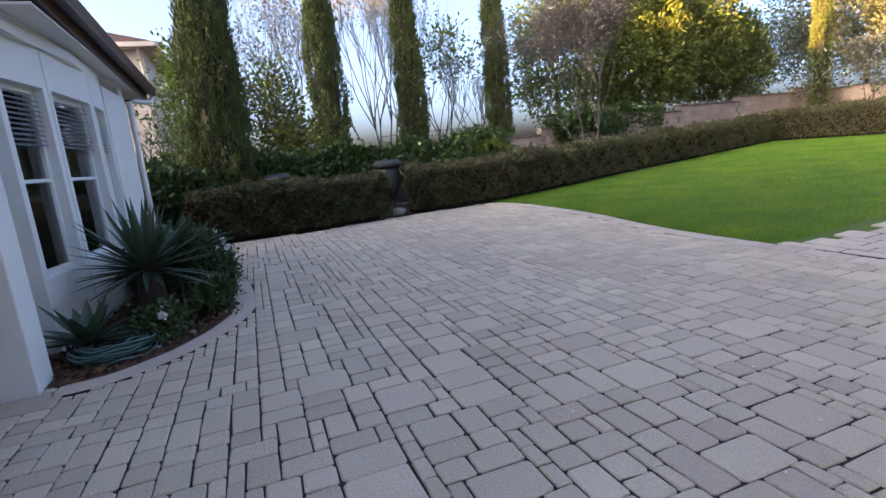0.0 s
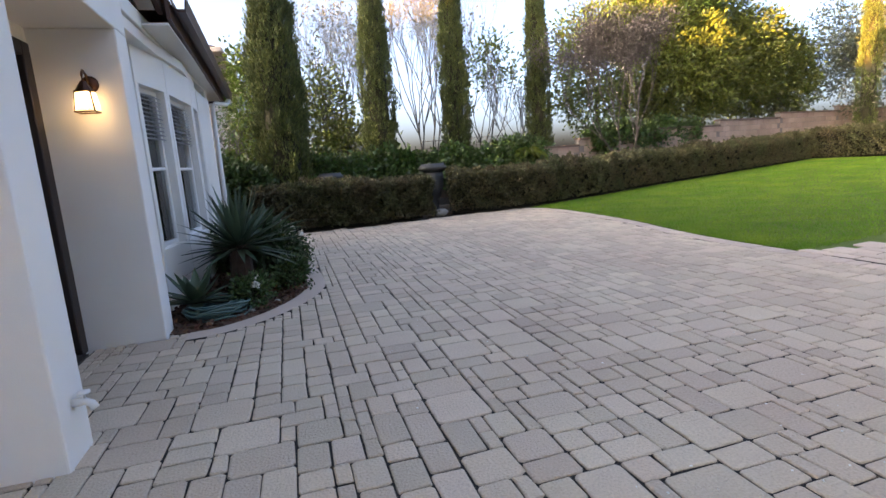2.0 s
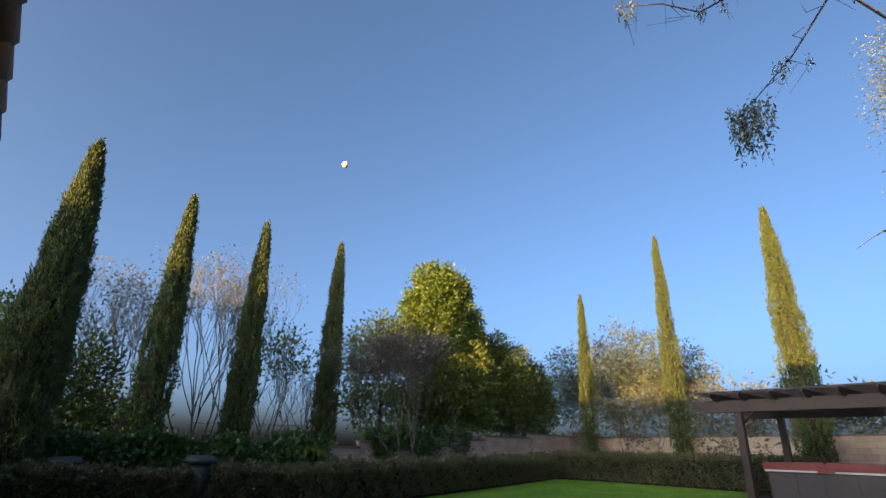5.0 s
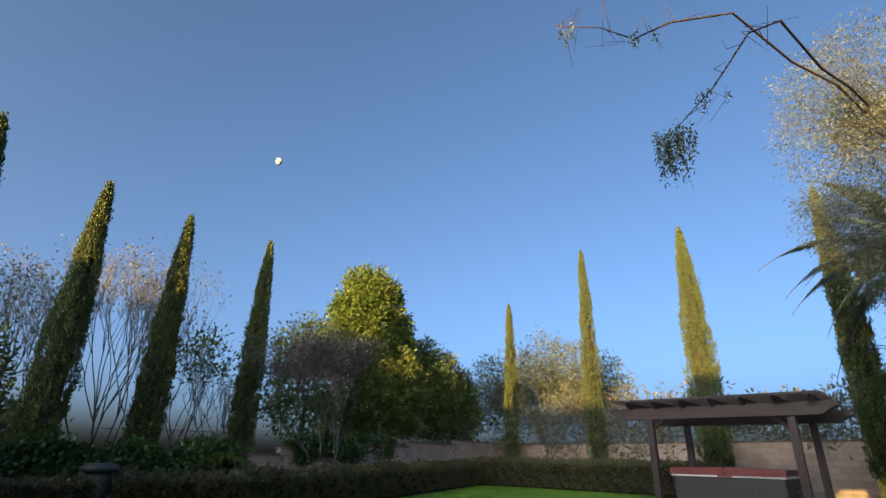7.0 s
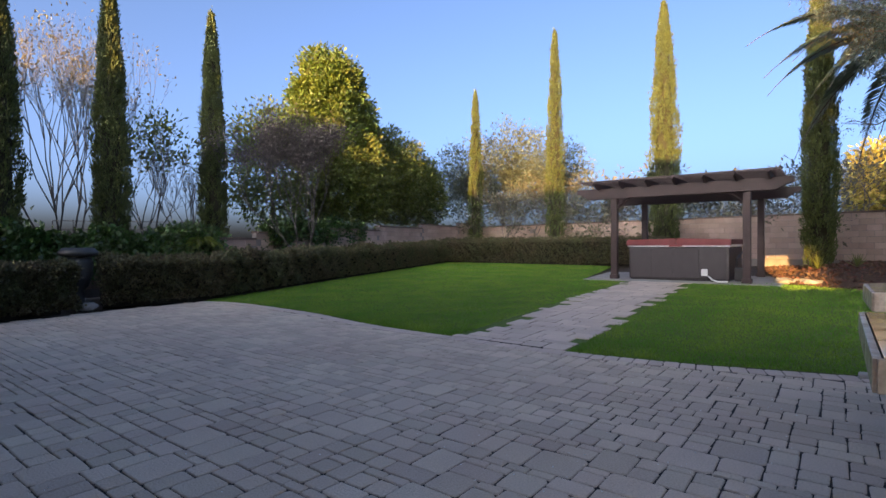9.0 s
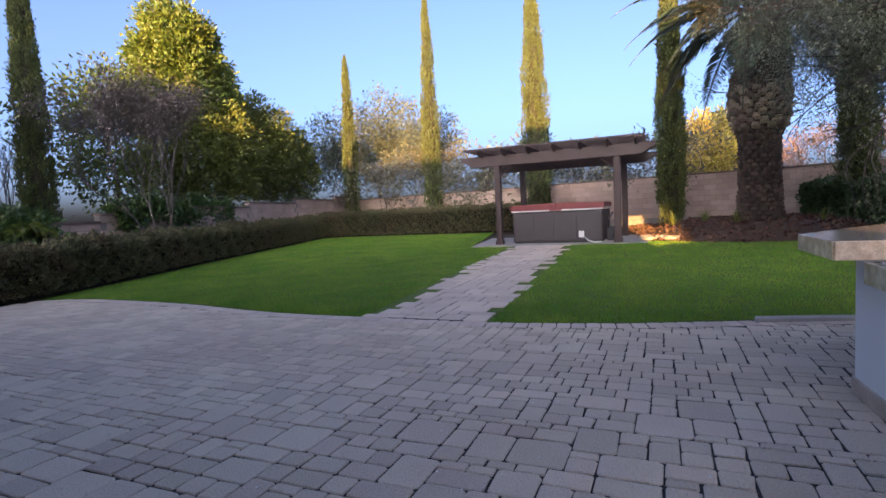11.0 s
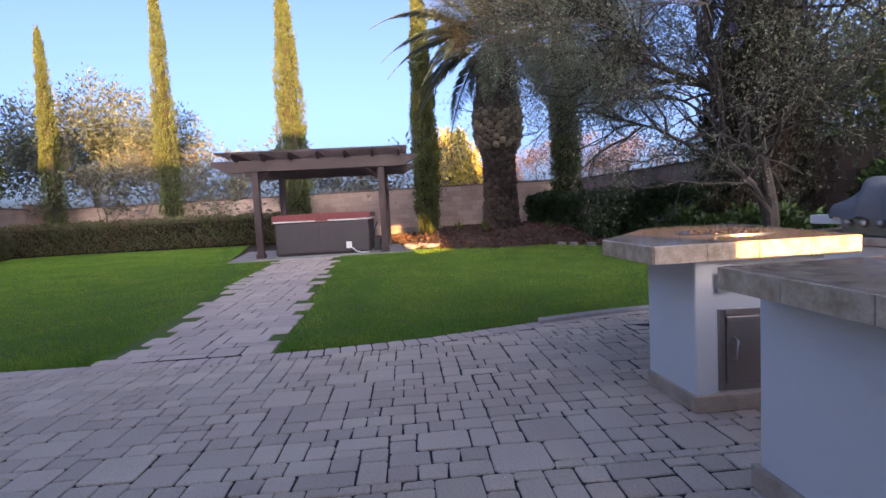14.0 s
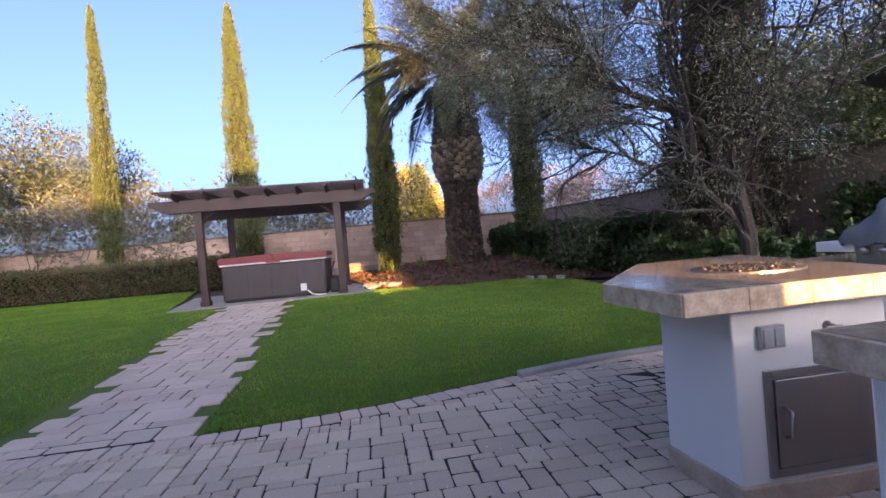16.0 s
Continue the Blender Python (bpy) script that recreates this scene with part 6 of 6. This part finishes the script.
def paver_mesh(w, h, mat, depth=0.012):
    """A tumbled stone w by h metres: rounded corners and a worn rim; made once for each size and look."""
    key = (round(w, 4), round(h, 4), mat, int(rng.integers(0, 5)))
    if key not in PREP:
        g = 0.0065 if mat == "flag" else 0.0040
        a, b = w / 2 - g, h / 2 - g
        c = min(a, b) * 0.26
        ex, ey = a - c, b - c
        out = []
        for qx, qy, turn in ((1, -1, -0.5), (1, 1, 0.0), (-1, 1, 0.5), (-1, -1, 1.0)):
            for e in (0.08, 0.25, 0.42):
                an = (turn + e) * math.pi
                out.append((qx * ex + c * math.cos(an), qy * ey + c * math.sin(an)))
        out = [(x * (1 + rng.normal(0, 0.0026) / a), y * (1 + rng.normal(0, 0.0026) / b)) for x, y in out]
        k1 = len(out)
        mid = [(x * (1 - 0.003 / a), y * (1 - 0.003 / b)) for x, y in out]
        ins = [(x * (1 - 0.010 / max(a, 0.05)), y * (1 - 0.010 / max(b, 0.05))) for x, y in out]
        v = [(x, y, -depth) for x, y in out] + [(x, y, -0.007) for x, y in out] + [(x, y, -0.0025) for x, y in mid] + [(x, y, 0.0) for x, y in ins]
        f = [tuple(range(3 * k1, 4 * k1))]
        for k in range(k1):
            j = (k + 1) % k1
            f += [(k1 * r + k, k1 * r + j, k1 * r + k1 + j, k1 * r + k1 + k) for r in range(3)]
        mesh = bpy.data.meshes.new("paver")
        mesh.from_pydata(v, [], f)
        mesh.materials.append(M[mat])
        PREP[key] = (mesh, np.array(v), f)
    return PREP[key]


def tiling(x0, x1, y0, y1, u, shapes, weights):
    """Fills a grid of cells with stones of several sizes: centre and size of each."""
    nx, ny = int((x1 - x0) / u), int((y1 - y0) / u)
    used = np.zeros((nx, ny), bool)
    out = []
    for j in range(ny):
        for i in range(nx):
            if used[i, j]:
                continue
            for s in rng.choice(len(shapes), 6, p=weights):
                a, b = shapes[s]
                if i + a <= nx and j + b <= ny and not used[i : i + a, j : j + b].any():
                    break
            else:
                a = b = 1
                while a < 3 and i + a < nx and not used[i + a, j]:
                    a += 1
                while b < 2 and j + b < ny and not used[i : i + a, j + b].any():
                    b += 1
            used[i : i + a, j : j + b] = True
            out.append((x0 + (i + a / 2) * u, y0 + (j + b / 2) * u, a * u, b * u))
    return out


stones = []
band_in, band_out = [], []
lawn_line = resample(LAWN_EDGE, 0.148)
ld = unit(np.gradient(lawn_line, axis=0))
ln_out = np.stack([-ld[:, 1], ld[:, 0]], 1)
for p, d, o in zip(lawn_line, ld, ln_out):
    c = p - o * 0.115 * (1 if o[0] > 0 else -1)
    if inside([c[0]], [c[1]], PATIO)[0] or True:
        stones.append((c[0], c[1], 0.22, 0.148, math.atan2(o[1], o[0]), "border"))
BAND = list(map(tuple, BED_EDGE))
bo = unit(np.gradient(np.array(BED_EDGE), axis=0))
outer = np.array(BED_EDGE) + np.stack([bo[:, 1], -bo[:, 0]], 1) * 0.2
BAND = BAND[2:-4] + [tuple(q) for q in outer[2:-4][::-1]]
EDGE_A = np.array(LAWN_EDGE)


def near_line(x, y, line):
    return np.sqrt(((np.array([x, y]) - line) ** 2).sum(1)).min()


shapes = [(2, 2), (2, 3), (3, 2), (3, 4), (4, 3), (4, 4), (3, 3), (2, 4)]
weights = np.array([0.30, 0.17, 0.22, 0.05, 0.10, 0.06, 0.03, 0.05])
for x, y, w, h in tiling(-1.7, 6.4, -3.2, 11.8, U, shapes, weights / weights.sum()):
    corners = ([x - w / 2, x + w / 2, x + w / 2, x - w / 2, x], [y - h / 2, y - h / 2, y + h / 2, y + h / 2, y])
    at_band = x < 0.6 and (inside(*corners, BAND).any() or not inside(*corners, PATIO).all())
    if not at_band and not inside([x], [y], PATIO)[0]:
        continue
    if at_band or near_line(x, y, EDGE_A) < 0.225 + 0.42 * min(w, h):
        for i in range(round(w / U)):
            for j in range(round(h / U)):
                cx, cy = x - w / 2 + (i + 0.5) * U, y - h / 2 + (j + 0.5) * U
                if near_line(cx, cy, EDGE_A) > 0.243 and inside([cx], [cy], PATIO)[0] and not inside([cx], [cy], BAND)[0]:
                    stones.append((cx, cy, U, U, 0.0, "paver"))
        continue
    if 1.6 < x < 2.4 and y < -0.4:
        continue
    stones.append((x, y, w, h, 0.0, "paver"))

single, rest = [], {"paver": [], "border": []}
order = sorted(stones, key=lambda s: (s[0] - 0.9) ** 2 + (s[1] - 1.6) ** 2)
for k, s in enumerate(order):
    x, y, w, h, ang, mat = s
    mesh, v, f = paver_mesh(w, h, mat)
    z = float(gz(x)) + rng.normal(0, 0.0012)
    if k < 300:
        ob = new("paver", mesh)
        ob.parent = pavement
        ob.location = (x, y, z)
        ob.rotation_euler = (rng.normal(0, 0.004), rng.normal(0, 0.004), ang + rng.normal(0, 0.006))
    else:
        a = ang + rng.normal(0, 0.006)
        c, sn = math.cos(a), math.sin(a)
        rest[mat].append((v @ np.array([[c, sn, 0], [-sn, c, 0], [0, 0, 1]]) + (x, y, z), f))


def merged(name, lots, mat, parent):
    vs, fs, o = [], [], 0
    for v, f in lots:
        vs.append(v)
        fs += [tuple(o + i for i in q) for q in f]
        o += len(v)
    mesh = bpy.data.meshes.new(name)
    mesh.from_pydata(np.concatenate(vs).tolist(), [], fs)
    return place(name, mesh, mat, parent, kind="stuff")


merged("pavers", rest["paver"], "paver", pavement)
merged("border_pavers", rest["border"], "border", pavement)
bm = bmesh.new()
n_b = len(BAND) // 2
for i in range(n_b - 1):
    q = [BAND[i], BAND[i + 1], BAND[2 * n_b - 2 - i], BAND[2 * n_b - 1 - i]]
    bm.faces.new([bm.verts.new((x, y, 0.0)) for x, y in q])
bmesh.ops.remove_doubles(bm, verts=bm.verts[:], dist=0.001)
bmesh.ops.recalc_face_normals(bm, faces=bm.faces[:])
part("border_band", bm, "border", pavement, "smooth pale edging band along the planting bed", kind="stuff")

# small pale petals and bits scattered on the pavers by the counters
n_bits = 170
bx = np.r_[rng.uniform(1.0, 5.2, n_bits), rng.uniform(-0.6, 2.4, 40)]
by = np.r_[rng.normal(0.9, 0.7, n_bits), rng.uniform(1.8, 4.2, 40)]
ok = inside(bx, by, PATIO) & (by > 0.25)
bits = np.c_[bx[ok], by[ok], np.full(ok.sum(), 0.004)]
leaves("fallen_petals", bits, rng.normal(0, 1, bits.shape) * (1, 1, 0.1), 0.013, 0.009, "petal", pavement, "tiny pale fallen petals", kind="stuff", spread=0.05)

# flagstone path through the lawn
path = thing("garden_path", (9.0, 3.5, 0.0), "path of pale flagstones with stepped edges through the lawn", "path", kind="structure")
bm = bmesh.new()
bed = [(5.2, 2.86), (14.1, 3.37), (14.1, 4.35), (5.2, 3.84)]
prism(bm, bed, 0.0, 0.004)
for v in bm.verts:
    v.co.z += float(gz(v.co.x)) + (0.0005 if v.co.z > 0.002 else -0.03)
part("sand_bed", bm, "joint", path)
for x, y, w, h in tiling(5.2, 14.1, 2.3, 5.1, 0.148, [(2, 2), (2, 3), (1, 2), (1, 3), (2, 1), (3, 2)], [0.3, 0.28, 0.12, 0.12, 0.06, 0.12]):
    s = (x - 5.25) / 8.6
    lo, hi = 2.58 + 0.5 * s, 4.14 + 0.5 * s
    if y - h / 2 < lo - 0.13 or y + h / 2 > hi + 0.13:
        continue
    mesh, v, f = paver_mesh(w, h, "flag", 0.03)
    z = float(gz(x)) + 0.012 + rng.normal(0, 0.0015)
    ob = new("flagstone", mesh)
    ob.parent = path
    ob.location = Vector((x, y, z)) - ORIGIN[path]
    ob.rotation_euler = (0, -0.022, rng.normal(0, 0.006))
